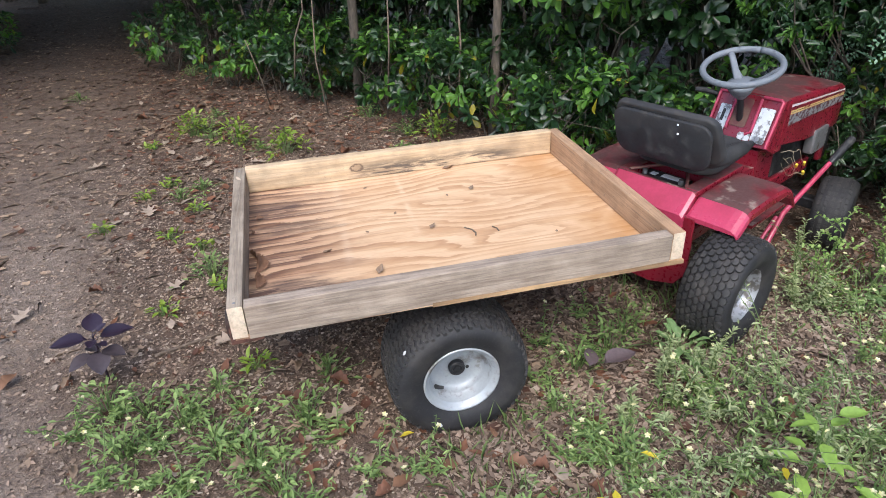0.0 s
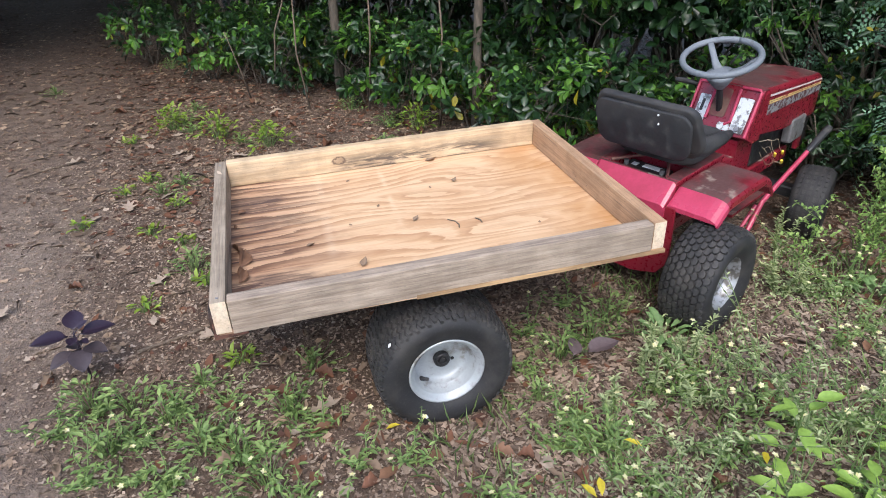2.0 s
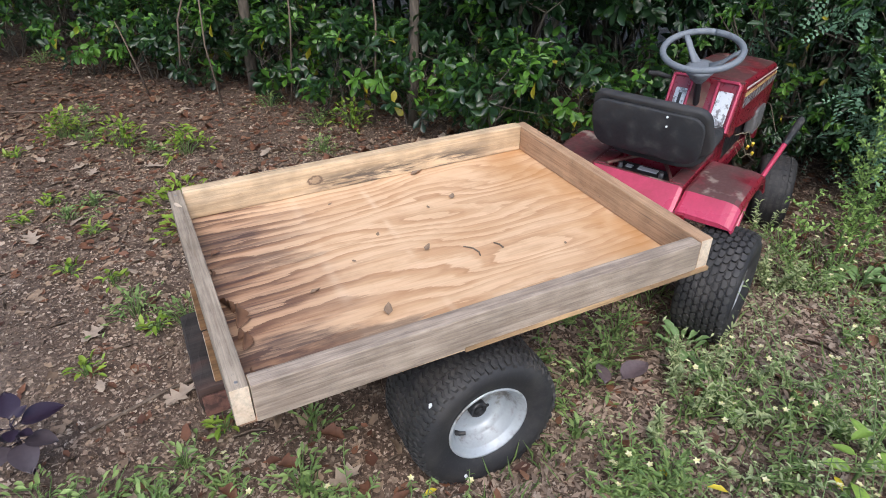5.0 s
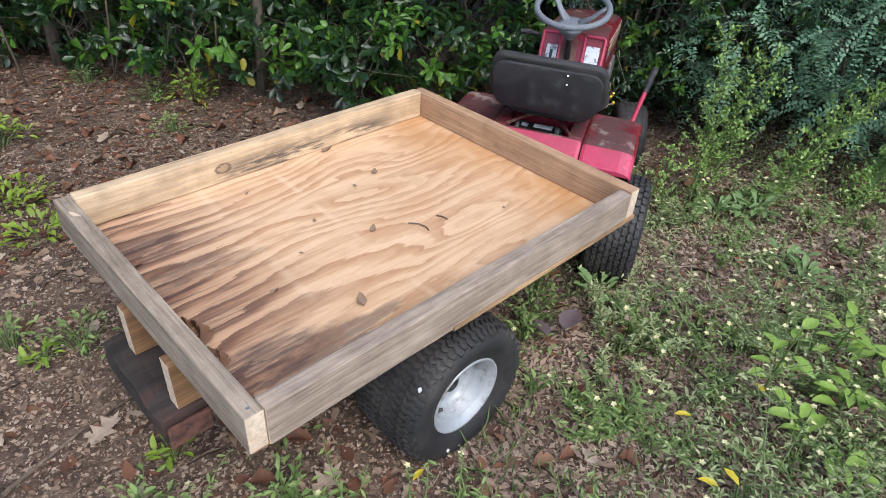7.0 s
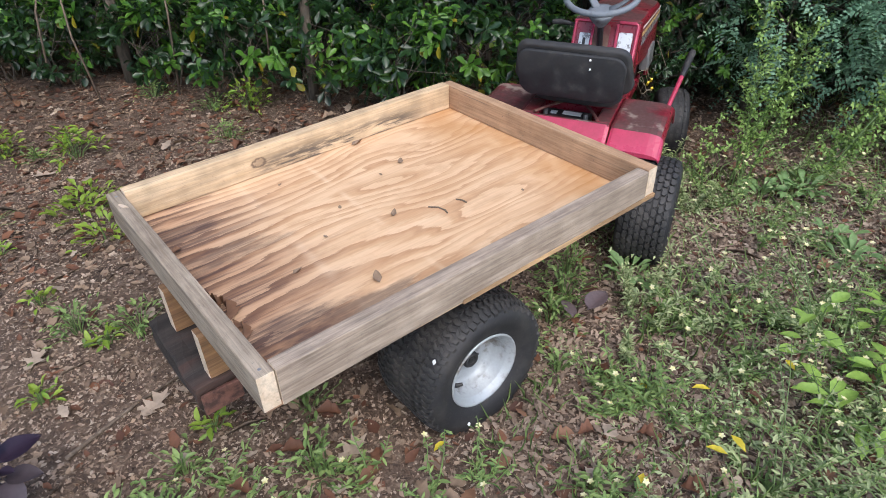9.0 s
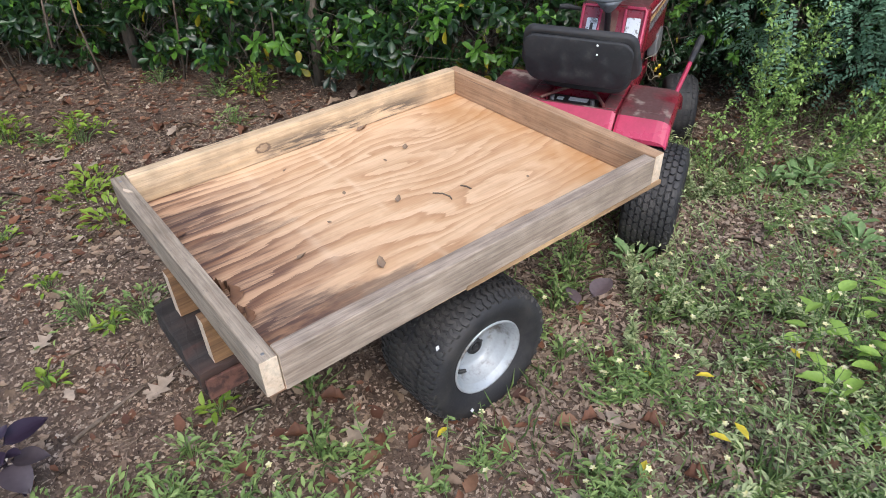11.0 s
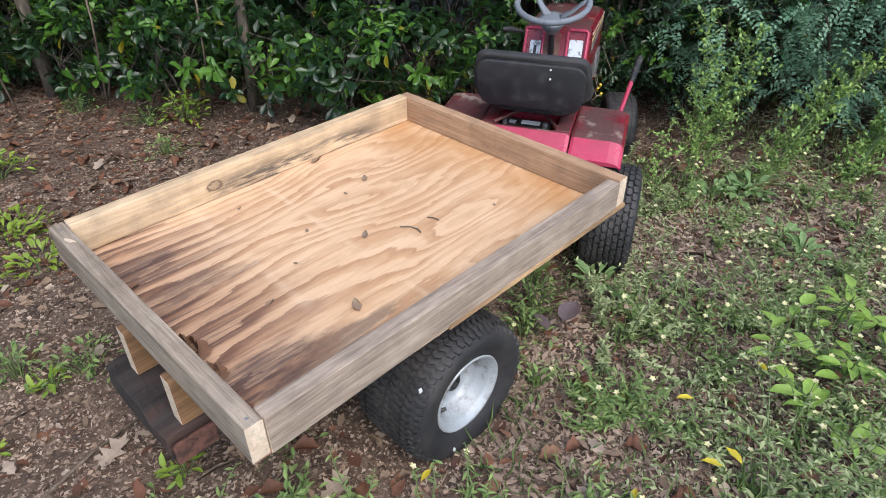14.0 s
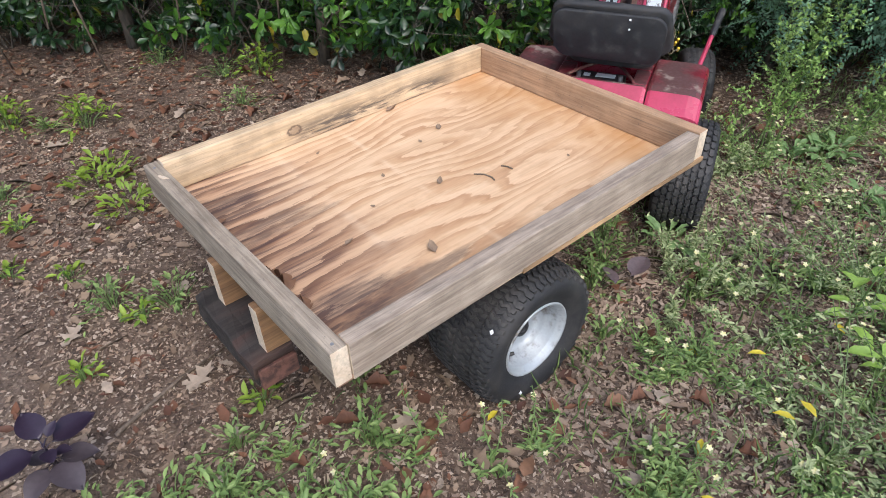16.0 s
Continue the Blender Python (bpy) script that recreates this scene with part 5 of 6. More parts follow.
def privet(seed, x, y, stems, h, lean, bare=0.15, twig=(0.04, 0.14)):
    rng = np.random.default_rng(seed)
    b = thing("young_privet", "slender upright stems with tiny yellow-green leaves", "sapling", at_ground(x, y), group="privet saplings")
    pos, al, up, ln = [], [], [], []
    twigs = bmesh.new()
    for _ in range(stems):
        bm = bmesh.new()
        hh = h * rng.uniform(0.75, 1.1)
        d = np.array([lean[0], lean[1], 0]) * hh + rng.normal(size=3) * np.array([0.06, 0.06, 0])
        foot = np.array([rng.normal() * 0.02, rng.normal() * 0.02, -0.04])
        pts = [foot + d * (t ** 1.4) + np.array([0, 0, hh * t]) + rng.normal(size=3) * 0.005 for t in np.linspace(0, 1, 8)]
        tube(bm, pts, [0.005 * (1 - 0.8 * t) for t in np.linspace(0, 1, 8)], 6)
        for t in np.linspace(bare, 1, int(26 * hh / 0.5)):
            i = min(int(t * 7), 6)
            q = pts[i] + (pts[i + 1] - pts[i]) * (t * 7 - i)
            if rng.uniform() < 0.06:
                continue
            a = rng.uniform(0, 6.28)
            tw = np.array([math.cos(a), math.sin(a), 0.7]) * rng.uniform(*twig) * (1.2 - 0.5 * t)
            tube(twigs, [q, q + tw * 0.5 + [0, 0, 0.004], q + tw], [0.0016, 0.0013, 0.0008], 4)
            for k in range(15):
                pos.append(q + tw * (0.1 + 0.9 * k / 14))
                al.append(rng.normal(size=3) + np.array([0, 0, 0.3]))
                up.append(np.array([0, 0, 1]) + 0.4 * rng.normal(size=3))
                ln.append(rng.uniform(0.01, 0.022))
        part("stem", bm, M_STALK, b)
    part("twig_foliage", twigs, M_STALK, b)["kind"] = "stuff"
    ln = np.array(ln)
    leaf_part("foliage", b, LEAF, np.array(pos), np.array(al), np.array(up), ln, ln * 0.55, M_PRIVET)


for s, x, y, n, h, le, ba in ((61, 2.28, 0.24, 4, 0.68, (0.22, -0.05), 0.25), (62, 2.53, 0.02, 5, 0.56, (0.8, -0.25), 0.12), (63, 2.82, -0.25, 7, 0.56, (0.45, -0.2), 0.08), (65, 3.0, 0.42, 2, 0.72, (0.15, 0.0), 0.2), (66, 2.12, 0.34, 1, 0.36, (0.0, 0.0), 0.1)):
    privet(s, x, y, n, h, le, ba)


def broad_vine(seed, x, y):
    rng = np.random.default_rng(seed)
    b = thing("heart_leaf_vine", "low vine with broad heart-shaped green leaves", "vine", at_ground(x, y))
    n = 20
    pos = rng.normal(size=(n, 3)) * np.array([0.14, 0.14, 0]) + np.array([0, 0, 0.06])
    pos[:, 2] += rng.uniform(0, 0.18, n)
    for p in pos:
        part("leaf_stalk", tube(bmesh.new(), [(p[0] * 0.7, p[1] * 0.7, -0.02), (p[0] * 0.9, p[1] * 0.9, p[2] * 0.6), p], [0.003, 0.0025, 0.002], 5), M_STALK, b)
    ln = rng.uniform(0.06, 0.1, n)
    leaf_part("foliage", b, LEAF, pos, rng.normal(size=(n, 3)) * np.array([1, 1, 0.3]), np.tile([0, 0, 1.0], (n, 1)) + 0.3 * rng.normal(size=(n, 3)), ln, ln * 0.95, M_WEED)


broad_vine(71, 3.25, -0.55)


# ---- weeds ----
def flower_weed(seed, h):
    """Sprawling weed with narrow leaves and pale yellow flowers."""
    rng = np.random.default_rng(seed)
    w = thing("flowering_weed", "sprawling weed with narrow leaves and pale yellow flowers", "weed", group="yellow-flowered weeds")
    pos, al, up, ln, fp, fa = [], [], [], [], [], []
    for _ in range(rng.integers(4, 7)):
        a = rng.uniform(0, 6.28)
        hh = h * rng.uniform(0.45, 1.0)
        d = np.array([math.cos(a), math.sin(a), 0]) * hh * rng.uniform(0.5, 1.3)
        pts = [d * t ** 1.3 + np.array([0, 0, -0.02 + hh * t ** 0.85]) + rng.normal(size=3) * 0.006 for t in np.linspace(0, 1, 6)]
        part("stalk", tube(bmesh.new(), pts, [0.0022 * (1.1 - 0.7 * t) for t in np.linspace(0, 1, 6)], 5), M_STALK, w)
        for t in np.linspace(0.1, 0.98, int(14 + hh * 40)):
            i = min(int(t * 5), 4)
            q = pts[i] + (pts[i + 1] - pts[i]) * (t * 5 - i)
            b = rng.uniform(0, 6.28)
            pos.append(q)
            al.append(np.array([math.cos(b), math.sin(b), rng.uniform(-0.3, 0.6)]))
            up.append(np.array([0, 0, 1.0]) + 0.3 * rng.normal(size=3))
            ln.append(rng.uniform(0.012, 0.036) * (1.15 - 0.5 * t))
        if rng.uniform() < 0.4:
            fp.append(pts[-1] + np.array([0, 0, 0.004]))
            fa.append(rng.normal(size=3) * 0.3 + np.array([0, 0, 1.0]))
    ln = np.array(ln)
    leaf_part("foliage", w, LEAF, np.array(pos), np.array(al), np.array(up), ln, ln * 0.29, M_GREYWEED if seed % 3 == 0 else M_WEED)
    for c, a in zip(fp, fa):
        a = unit(a)
        s = unit(np.cross(a, [1.0, 0.2, 0]))
        t = np.cross(a, s)
        dirs = np.array([s * math.cos(k * 1.2566) + t * math.sin(k * 1.2566) + 0.4 * a for k in range(5)])
        leaf_part("flower", w, LEAF, np.tile(c, (5, 1)), dirs, np.tile(a, (5, 1)), np.full(5, 0.0095), np.full(5, 0.0062), M_PETAL, label="pale yellow five-petalled flower")
    return w


wr = np.random.default_rng(5)
weeds = [flower_weed(80 + i, h) for i, h in enumerate((0.14, 0.2, 0.27, 0.16, 0.33, 0.2))]
spots = []
while len(spots) < 140:
    x, y = wr.uniform(0.45, 2.6), wr.uniform(-1.25, 0.25)
    if y > 0.1 and x < 1.2 or (x < 0.72 and y > -0.28) or math.hypot(x - 1.6, y - 0.12) < 0.24 or (y > -0.05 and 1.2 < x < 1.9) or (x < 0.84 and y > -0.2) or math.hypot(x - 1.04, y - 0.03) < 0.2 or (x < 0.64 and y > -0.36):
        continue
    if x > 1.7 and wr.uniform() < 0.2:
        continue
    if y < -0.9 and x < 0.8:
        continue
    spots.append((x, y))
spots += [(-0.02, -0.18), (0.12, -0.22), (0.22, -0.3), (-0.2, -0.05), (0.02, -0.35), (0.3, -0.12), (-0.3, 0.0), (0.42, -0.16), (0.2, 0.02), (0.95, 0.3), (1.1, 0.2), (0.85, 0.12), (1.15, 0.42)]
spots += [(-0.52, 0.23), (-0.42, 0.3), (-0.29, 0.12), (-0.2, 0.24), (-0.1, 0.09), (-0.2, -0.03), (-0.42, 0.04), (-0.06, 0.24), (0.01, -0.03)]
for i, (x, y) in enumerate(spots):
    k = i % 6 if i < 140 and not (x < 0.85 and y > -0.65) else (0, 3)[i % 2]
    m = at_ground(x, y, wr.uniform(0, 360))
    if i < 6:
        weeds[i].matrix_basis = m
    else:
        copy_thing(weeds[k], m)


def ground_weed(seed, r, mat, n, tall, lmax=0.05):
    rng = np.random.default_rng(seed)
    w = thing("ground_weed", "low leafy green weed on bare soil", "weed", group="low weeds")
    a = rng.uniform(0, 6.28, n)
    rad = r * rng.uniform(0, 1, n) * rng.choice([0.5, 0.8, 1.15], n)
    a = a + 0.9 * np.sin(3 * a + seed)
    pos = np.stack([np.cos(a) * rad, np.sin(a) * rad, rng.uniform(0.3, 1, n) * tall * np.clip(1.1 - 0.8 * rad / r, 0.15, 1)], 1)
    bm = bmesh.new()
    for p in pos[:: max(1, n // 24)]:
        tube(bm, [(p[0] * 0.3, p[1] * 0.3, -0.015), p * 0.6, p], [0.002, 0.0016, 0.001], 4)
    part("stalk_foliage", bm, M_STALK, w)["kind"] = "stuff"
    ln = rng.uniform(0.3 * lmax, lmax, n)
    al = np.stack([np.cos(a), np.sin(a), rng.uniform(-0.1, 0.7, n)], 1) + 0.4 * rng.normal(size=(n, 3))
    leaf_part("foliage", w, LEAF, pos, al, np.tile([0, 0, 1.0], (n, 1)) + 0.3 * rng.normal(size=(n, 3)), ln, ln * 0.38, mat)
    return w


low = [ground_weed(101, 0.17, M_BRIGHTWEED, 150, 0.17), ground_weed(102, 0.15, M_WEED, 90, 0.1, 0.032), ground_weed(103, 0.1, M_WEED, 40, 0.06, 0.036), ground_weed(104, 0.06, M_BRIGHTWEED, 22, 0.05)]
LOW = ((-0.35, 3.22, 1), (-0.41, 3.12, 0), (-0.12, 2.82, 0), (0.17, 2.58, 0), (0.02, 2.7, 2), (-0.3, 3.0, 2), (-0.64, 2.9, 3), (-0.46, 2.2, 3), (-0.58, 2.06, 3), (-0.72, 1.67, 3), (-0.19, 1.09, 1), (-0.35, 0.84, 3), (-0.01, 0.43, 3), (0.21, 0.33, 2), (0.12, 0.13, 1), (-0.13, 0.34, 2), (-0.35, 0.13, 2), (-0.57, 5.0, 1), (0.97, 2.72, 1),
       (-0.3, 2.11, 2), (-0.4, 2.0, 2), (0.85, 2.28, 1), (1.13, 2.6, 0), (0.78, 3.2, 1), (0.14, 0.1, 2), (-0.03, 0.97, 1), (-0.13, 0.98, 3), (1.25, 0.3, 1), (1.15, 0.22, 1), (1.0, 0.15, 1), (-0.25, 1.35, 3), (-0.4, 1.5, 3), (-0.3, 1.8, 3),
       (-0.45, 0.33, 1), (-0.33, 0.28, 1), (-0.22, 0.2, 1), (-0.38, 0.12, 1), (-0.12, 0.05, 1), (-0.02, -0.02, 1), (0.05, -0.12, 1), (2.64, -0.36, 2), (2.4, -0.6, 2), (0.85, -0.02, 2), (0.95, -0.25, 1), (1.2, -0.1, 2), (0.6, -0.35, 2), (0.35, -0.42, 2), (0.1, -0.3, 2), (1.3, -0.75, 1), (1.0, -0.9, 1), (0.8, -0.7, 2), (-1.4, 4.4, 2), (-0.3, 3.6, 2), (3.0, -1.0, 2), (3.4, -1.3, 1))
seen = set()
for i, (x, y, k) in enumerate(LOW):
    m = at_ground(x, y, (i * 53) % 360)
    if k in seen:
        copy_thing(low[k], m)
    else:
        low[k].matrix_basis = m
        seen.add(k)


def broad_weed(seed, n, mat, spread=0.035, lmin=0.03, lmax=0.085):
    """Rosette of long soft leaves."""
    rng = np.random.default_rng(seed)
    w = thing("broad_leaf_weed", "low rosette weed with long soft green leaves", "weed", group="broad-leaved weeds")
    a = np.arange(n) * 2.4 + rng.uniform(-0.4, 0.4, n)
    pos = np.stack([np.cos(a) * spread * rng.uniform(0.3, 1.4, n), np.sin(a) * spread * rng.uniform(0.3, 1.4, n), rng.uniform(0.005, 0.08, n)], 1)
    al = np.stack([np.cos(a), np.sin(a), rng.uniform(0.0, 1.1, n)], 1)
    ln = rng.uniform(lmin, lmax, n)
    for p, d, q in zip(pos, al, ln):
        leaf_part("leaf", w, OBOVATE, p[None], d[None], np.array([[0, 0, 1.0]]) + 0.15 * rng.normal(size=(1, 3)), np.array([q]), np.array([q * rng.uniform(0.34, 0.5)]), mat)
    part("stalk", tube(bmesh.new(), [(0, 0, -0.03), (0.003, 0, 0.03), (0, 0.003, 0.065)], [0.004, 0.0035, 0.002], 6), M_STALK, w)
    return w


broad = [broad_weed(111, 22, M_BROADWEED), broad_weed(112, 16, M_BROADWEED)]
for i, (x, y) in enumerate(((2.24, 0.12), (2.32, 0.04), (2.4, 0.0), (2.1, -0.24), (2.02, -0.33), (2.98, -0.42), (3.1, -0.5), (1.36, 0.12))):
    m = at_ground(x, y, i * 67)
    if i < 2:
        broad[i].matrix_basis = m
    else:
        copy_thing(broad[i % 2], m)


bright = broad_weed(113, 60, M_BRIGHTWEED, 0.09, 0.025, 0.052)
tagged(bright, "bright yellow-green leafy weed on bare soil", "weed")
for i, (x, y) in enumerate(((0.09, 1.98), (0.05, 1.64), (0.03, 1.92))):
    m = at_ground(x, y, i * 110)
    if i:
        copy_thing(bright, m)
    else:
        bright.matrix_basis = m


def tall_sprig(seed, x, y, h):
    rng = np.random.default_rng(seed)
    w = thing("tall_sprig", "slender grey-green sprig with whorls of narrow leaves", "weed", at_ground(x, y), group="tall sprigs")
    pos, al, ln = [], [], []
    for _ in range(3):
        d = rng.normal(size=3) * np.array([0.05, 0.05, 0])
        hh = h * rng.uniform(0.6, 1.05)
        pts = [d * t + np.array([0, 0, -0.03 + hh * t]) + rng.normal(size=3) * 0.004 for t in np.linspace(0, 1, 7)]
        part("stalk", tube(bmesh.new(), pts, [0.0028 * (1.1 - 0.7 * t) for t in np.linspace(0, 1, 7)], 5), M_STALK, w)
        for t in np.linspace(0.25, 1, 22):
            i = min(int(t * 6), 5)
            q = pts[i] + (pts[i + 1] - pts[i]) * (t * 6 - i)
            for k in range(3):
                a = rng.uniform(0, 6.28)
                pos.append(q)
                al.append(np.array([math.cos(a), math.sin(a), rng.uniform(0.0, 1.0)]))
                ln.append(rng.uniform(0.01, 0.03))
    ln = np.array(ln)
    leaf_part("foliage", w, LEAF, np.array(pos), np.array(al), np.tile([0, 0, 1.0], (len(ln), 1)), ln, ln * 0.24, M_GREYWEED)


for k, (x, y, h) in enumerate(((1.3, 0.03, 0.2), (1.38, -0.02, 0.22), (1.5, -0.08, 0.18), (1.42, 0.06, 0.15), (1.22, 0.0, 0.16), (1.2, -0.1, 0.2), (1.05, -0.12, 0.15), (1.28, -0.16, 0.18), (2.18, 0.55, 0.30), (1.95, 0.25, 0.20), (1.95, 0.28, 0.22))):
    tall_sprig(120 + k, x, y, h)


def purple_plant(x, y):
    b = thing("purple_seedling", "dark purple broad-leaved seedling on bare soil", "plant", at_ground(x, y))
    part("stalk", tube(bmesh.new(), [(0, 0, -0.02), (0.004, 0, 0.08), (0, 0.004, 0.18)], [0.005, 0.004, 0.003], 8), M_PURPLE, b)
    for a, z, ln, e in ((10, 0.172, 0.105, 0.12), (95, 0.176, 0.09, 0.4), (185, 0.172, 0.11, 0.1), (275, 0.174, 0.05, 0.2), (30, 0.18, 0.04, 0.6), (285, 0.135, 0.1, -0.15), (335, 0.13, 0.085, 0.0), (220, 0.125, 0.085, -0.1), (120, 0.11, 0.07, 0.0), (320, 0.155, 0.045, 0.2)):
        d = np.array([[math.cos(radians(a)), math.sin(radians(a)), e]])
        o = np.array([[0, 0, z]]) + d * 0.014
        part("leaf_stalk", tube(bmesh.new(), [(0, 0, z - 0.004), tuple(o[0])], [0.002, 0.0014], 5), M_PURPLE, b)
        leaf_part("leaf", b, VEINED, o, d, np.array([[0.1, 0, 1.0]]), np.array([ln]), np.array([ln * 0.68]), M_PURPLE if z > 0.14 else M_DIMPURPLE)


purple_plant(-0.48, 0.487)


def compound_seedling(seed, x, y, h, turn):
    """Sapling with big paired leaflets."""
    rng = np.random.default_rng(seed)
    b = thing("tree_seedling", "bright green seedling with large paired leaflets", "sapling", at_ground(x, y, turn), group="tree seedlings")
    part("stalk", tube(bmesh.new(), [(0, 0, -0.03), (0.01, 0.0, h * 0.6), (0.0, 0.02, h)], [0.005, 0.004, 0.002], 8), M_STALK, b)
    for f in range(2):
        a = f * 2.6 + rng.uniform(-0.4, 0.4)
        d = np.array([math.cos(a), math.sin(a), 0.3])
        o = np.array([0, 0.01, h * (0.7 + 0.28 * f)])
        side = np.array([-d[1], d[0], 0])
        part("leaf_stalk", tube(bmesh.new(), [o, o + d * 0.07, o + d * 0.13 - np.array([0, 0, 0.02])], [0.002, 0.0016, 0.001], 5), M_STALK, b)
        pos, al = [], []
        for k in range(2):
            q = o + d * (0.03 + 0.04 * k) - np.array([0, 0, 0.006 * k * k])
            for sg in (-1, 1):
                pos.append(q)
                al.append(side * sg + d * 0.6)
        pos.append(o + d * 0.1 - np.array([0, 0, 0.02]))
        al.append(d)
        for q, d2 in zip(pos, al):
            ln = rng.uniform(0.06, 0.1, 1)
            leaf_part("leaflet", b, LEAF, q[None], d2[None] - np.array([[0, 0, 0.15]]), np.array([[0, 0, 1.0]]) + 0.2 * rng.normal(size=(1, 3)), ln, ln * 0.42, M_SEEDLING)


for s, x, y, h, t in ((92, 1.5, -0.68, 0.13, 140), (93, 1.17, -0.66, 0.1, 250), (94, 1.72, -0.62, 0.1, 80)):
    compound_seedling(s, x, y, h, t)


def upright_seedling(seed, x, y, h, n, lmax):
    """Seedling with broad leaflets set in turn up one stalk."""
    rng = np.random.default_rng(seed)
    b = thing("tree_seedling", "bright green upright seedling with broad leaflets", "sapling", at_ground(x, y), group="tree seedlings")
    pts = [(0.012 * math.sin(4 * t), 0.01 * math.sin(3 * t + 1), -0.03 + (h + 0.03) * t) for t in np.linspace(0, 1, 6)]
    part("stalk", tube(bmesh.new(), pts, [0.005, 0.0045, 0.004, 0.003, 0.0024, 0.0015], 8), M_STALK, b)
    for k in range(n):
        t = 0.35 + 0.63 * k / (n - 1)
        a = k * 2.75 + rng.uniform(-0.35, 0.35)
        d = np.array([math.cos(a), math.sin(a), rng.uniform(0.05, 0.45)])
        o = np.array([0, 0, h * t])
        q = o + d * 0.02
        part("leaf_stalk", tube(bmesh.new(), [tuple(o), tuple(q)], [0.0018, 0.0012], 5), M_STALK, b)
        ln = np.array([lmax * rng.uniform(0.7, 1.0) * (1 - 0.25 * abs(t - 0.65))])
        leaf_part("leaflet", b, VEINED, q[None], d[None] - np.array([[0, 0, 0.1]]), np.array([[0, 0, 1.0]]) + 0.2 * rng.normal(size=(1, 3)), ln, ln * 0.46, M_SEEDLING)


for s, x, y, h, n, q in ((95, 1.32, -0.49, 0.29, 10, 0.085), (96, 1.4, -0.66, 0.15, 6, 0.09), (97, 1.62, -0.57, 0.2, 8, 0.085), (98, 1.7, -0.78, 0.2, 7, 0.09)):
    upright_seedling(s, x, y, h, n, q)


# ---- litter on the ground ----
def litter_points(rng, n, x0, x1, y0, y1, keep=None):
    p = np.stack([rng.uniform(x0, x1, n), rng.uniform(y0, y1, n)], 1)
    if keep is not None:
        p = p[[rng.uniform() < keep(x, y) for x, y in p]]
    return np.array([(x, y, gz(x, y)) for x, y in p])


def on_path(x, y):
    return max(0.0, min(1.0, (1.0 - abs(x + 1.2 + 0.12 * y)) / 0.42))


def scatter(name, label, category, seed, n, area, shape, lmin, lmax, wr_, mat, keep, tilt=0.3, lift=0.004, skew=3.0):
    rng = np.random.default_rng(seed)
    p = litter_points(rng, n, *area, keep)
    p[:, 2] += lift
    k = len(p)
    a = rng.uniform(0, 6.28, k)
    al = np.stack([np.cos(a), np.sin(a), rng.normal(size=k) * tilt * 0.6], 1)
    up = np.tile([0, 0, 1.0], (k, 1)) + tilt * rng.normal(size=(k, 3))
    ln = lmin + (lmax - lmin) * rng.uniform(0, 1, k) ** skew
    tagged(new(name, leaf_mesh(name, shape, p, al, up, ln, ln * wr_ * rng.uniform(0.7, 1.2, k), mat)), label, category, kind="stuff")


AREA = (-2.4, 4.2, -1.4, 5.4)
scatter("leaf_litter", "brown curled dead leaves lying on the soil", "leaf litter", 201, 36000, AREA, SCRAP, 0.006, 0.045, 0.7, M_DEAD, lambda x, y: (0.75 if y > 1.6 else 0.5) * (1 - 0.85 * on_path(x, y)))
scatter("red_leaf_litter", "red-brown dead leaves lying on the soil", "leaf litter", 202, 36000, AREA, FLAT, 0.008, 0.06, 0.55, M_REDDEAD, lambda x, y: (1.0 if y > 1.5 or x > 2.0 else 0.35) * (1 - 0.92 * on_path(x, y)), 0.18)
scatter("pale_leaf_litter", "pale grey-tan leaf scraps on the soil", "leaf litter", 203, 14000, AREA, SCRAP, 0.006, 0.036, 0.7, M_PALE, lambda x, y: 0.6 * (1 - 0.7 * on_path(x, y)))
scatter("wood_chips", "small wood chips and bark crumbs on the soil", "wood chips", 204, 240000, (-2.1, 2.4, -1.35, 3.6), CHIP, 0.004, 0.026, 0.5, M_CHIP, lambda x, y: (0.9 if y < 1.2 else 0.5) * (1 - 0.6 * on_path(x, y)), 0.35, 0.003, 2.2)
scatter("pale_crumbs", "pale bleached crumbs of leaf and bark on the soil", "leaf litter", 214, 42000, (-1.1, 1.0, -0.7, 2.6), CHIP, 0.004, 0.02, 0.55, M_PALE, lambda x, y: 0.75 * (1 - 0.5 * on_path(x, y)), 0.3, 0.004, 1.8)
scatter("pale_scraps", "pale bleached leaf scraps among the weeds", "leaf litter", 209, 5200, (1.2, 3.0, -0.9, 0.2), SCRAP, 0.006, 0.032, 0.7, M_PALE, lambda x, y: 0.7)
scatter("dry_mulch", "fine pale leaf mulch between the weeds", "mulch", 211, 85000, (0.5, 4.2, -1.6, 1.1), CHIP, 0.007, 0.045, 0.34, M_MULCH, lambda x, y: (0.9 if y < 0.25 or x < 1.9 else 0.35) * max(0.0, min(1.0, (y + 1.55 + 0.25 * noise.noise((x * 2.0, y * 2.0, 3.0))) / 0.3)) * min(1.0, (4.25 - x) / 0.4), 0.35, 0.004, 1.8)
# dark litter that carries the far path's shade in its colour
scatter("far_leaf_litter", "red-brown dead leaves at the far end of the path, toned dark for tree shade", "leaf litter", 212, 34000, (-3.2, 1.0, 2.4, 9.6), FOLDED, 0.01, 0.05, 0.6, M_SHADELITTER, lambda x, y: 0.8 * min(1, (y - 2.3) / 2.6) * (1 - 0.8 * max(0.0, 1 - abs(x + 1.1 + 0.12 * y) / 0.75)), 0.14, 0.004, 1.8)
scatter("path_litter", "small brown leaf scraps trodden into the path", "leaf litter", 213, 6000, (-2.6, 0.2, 1.2, 8.5), FLAT, 0.012, 0.06, 0.6, M_DEAD, lambda x, y: 0.8, 0.1, 0.003, 3.0)
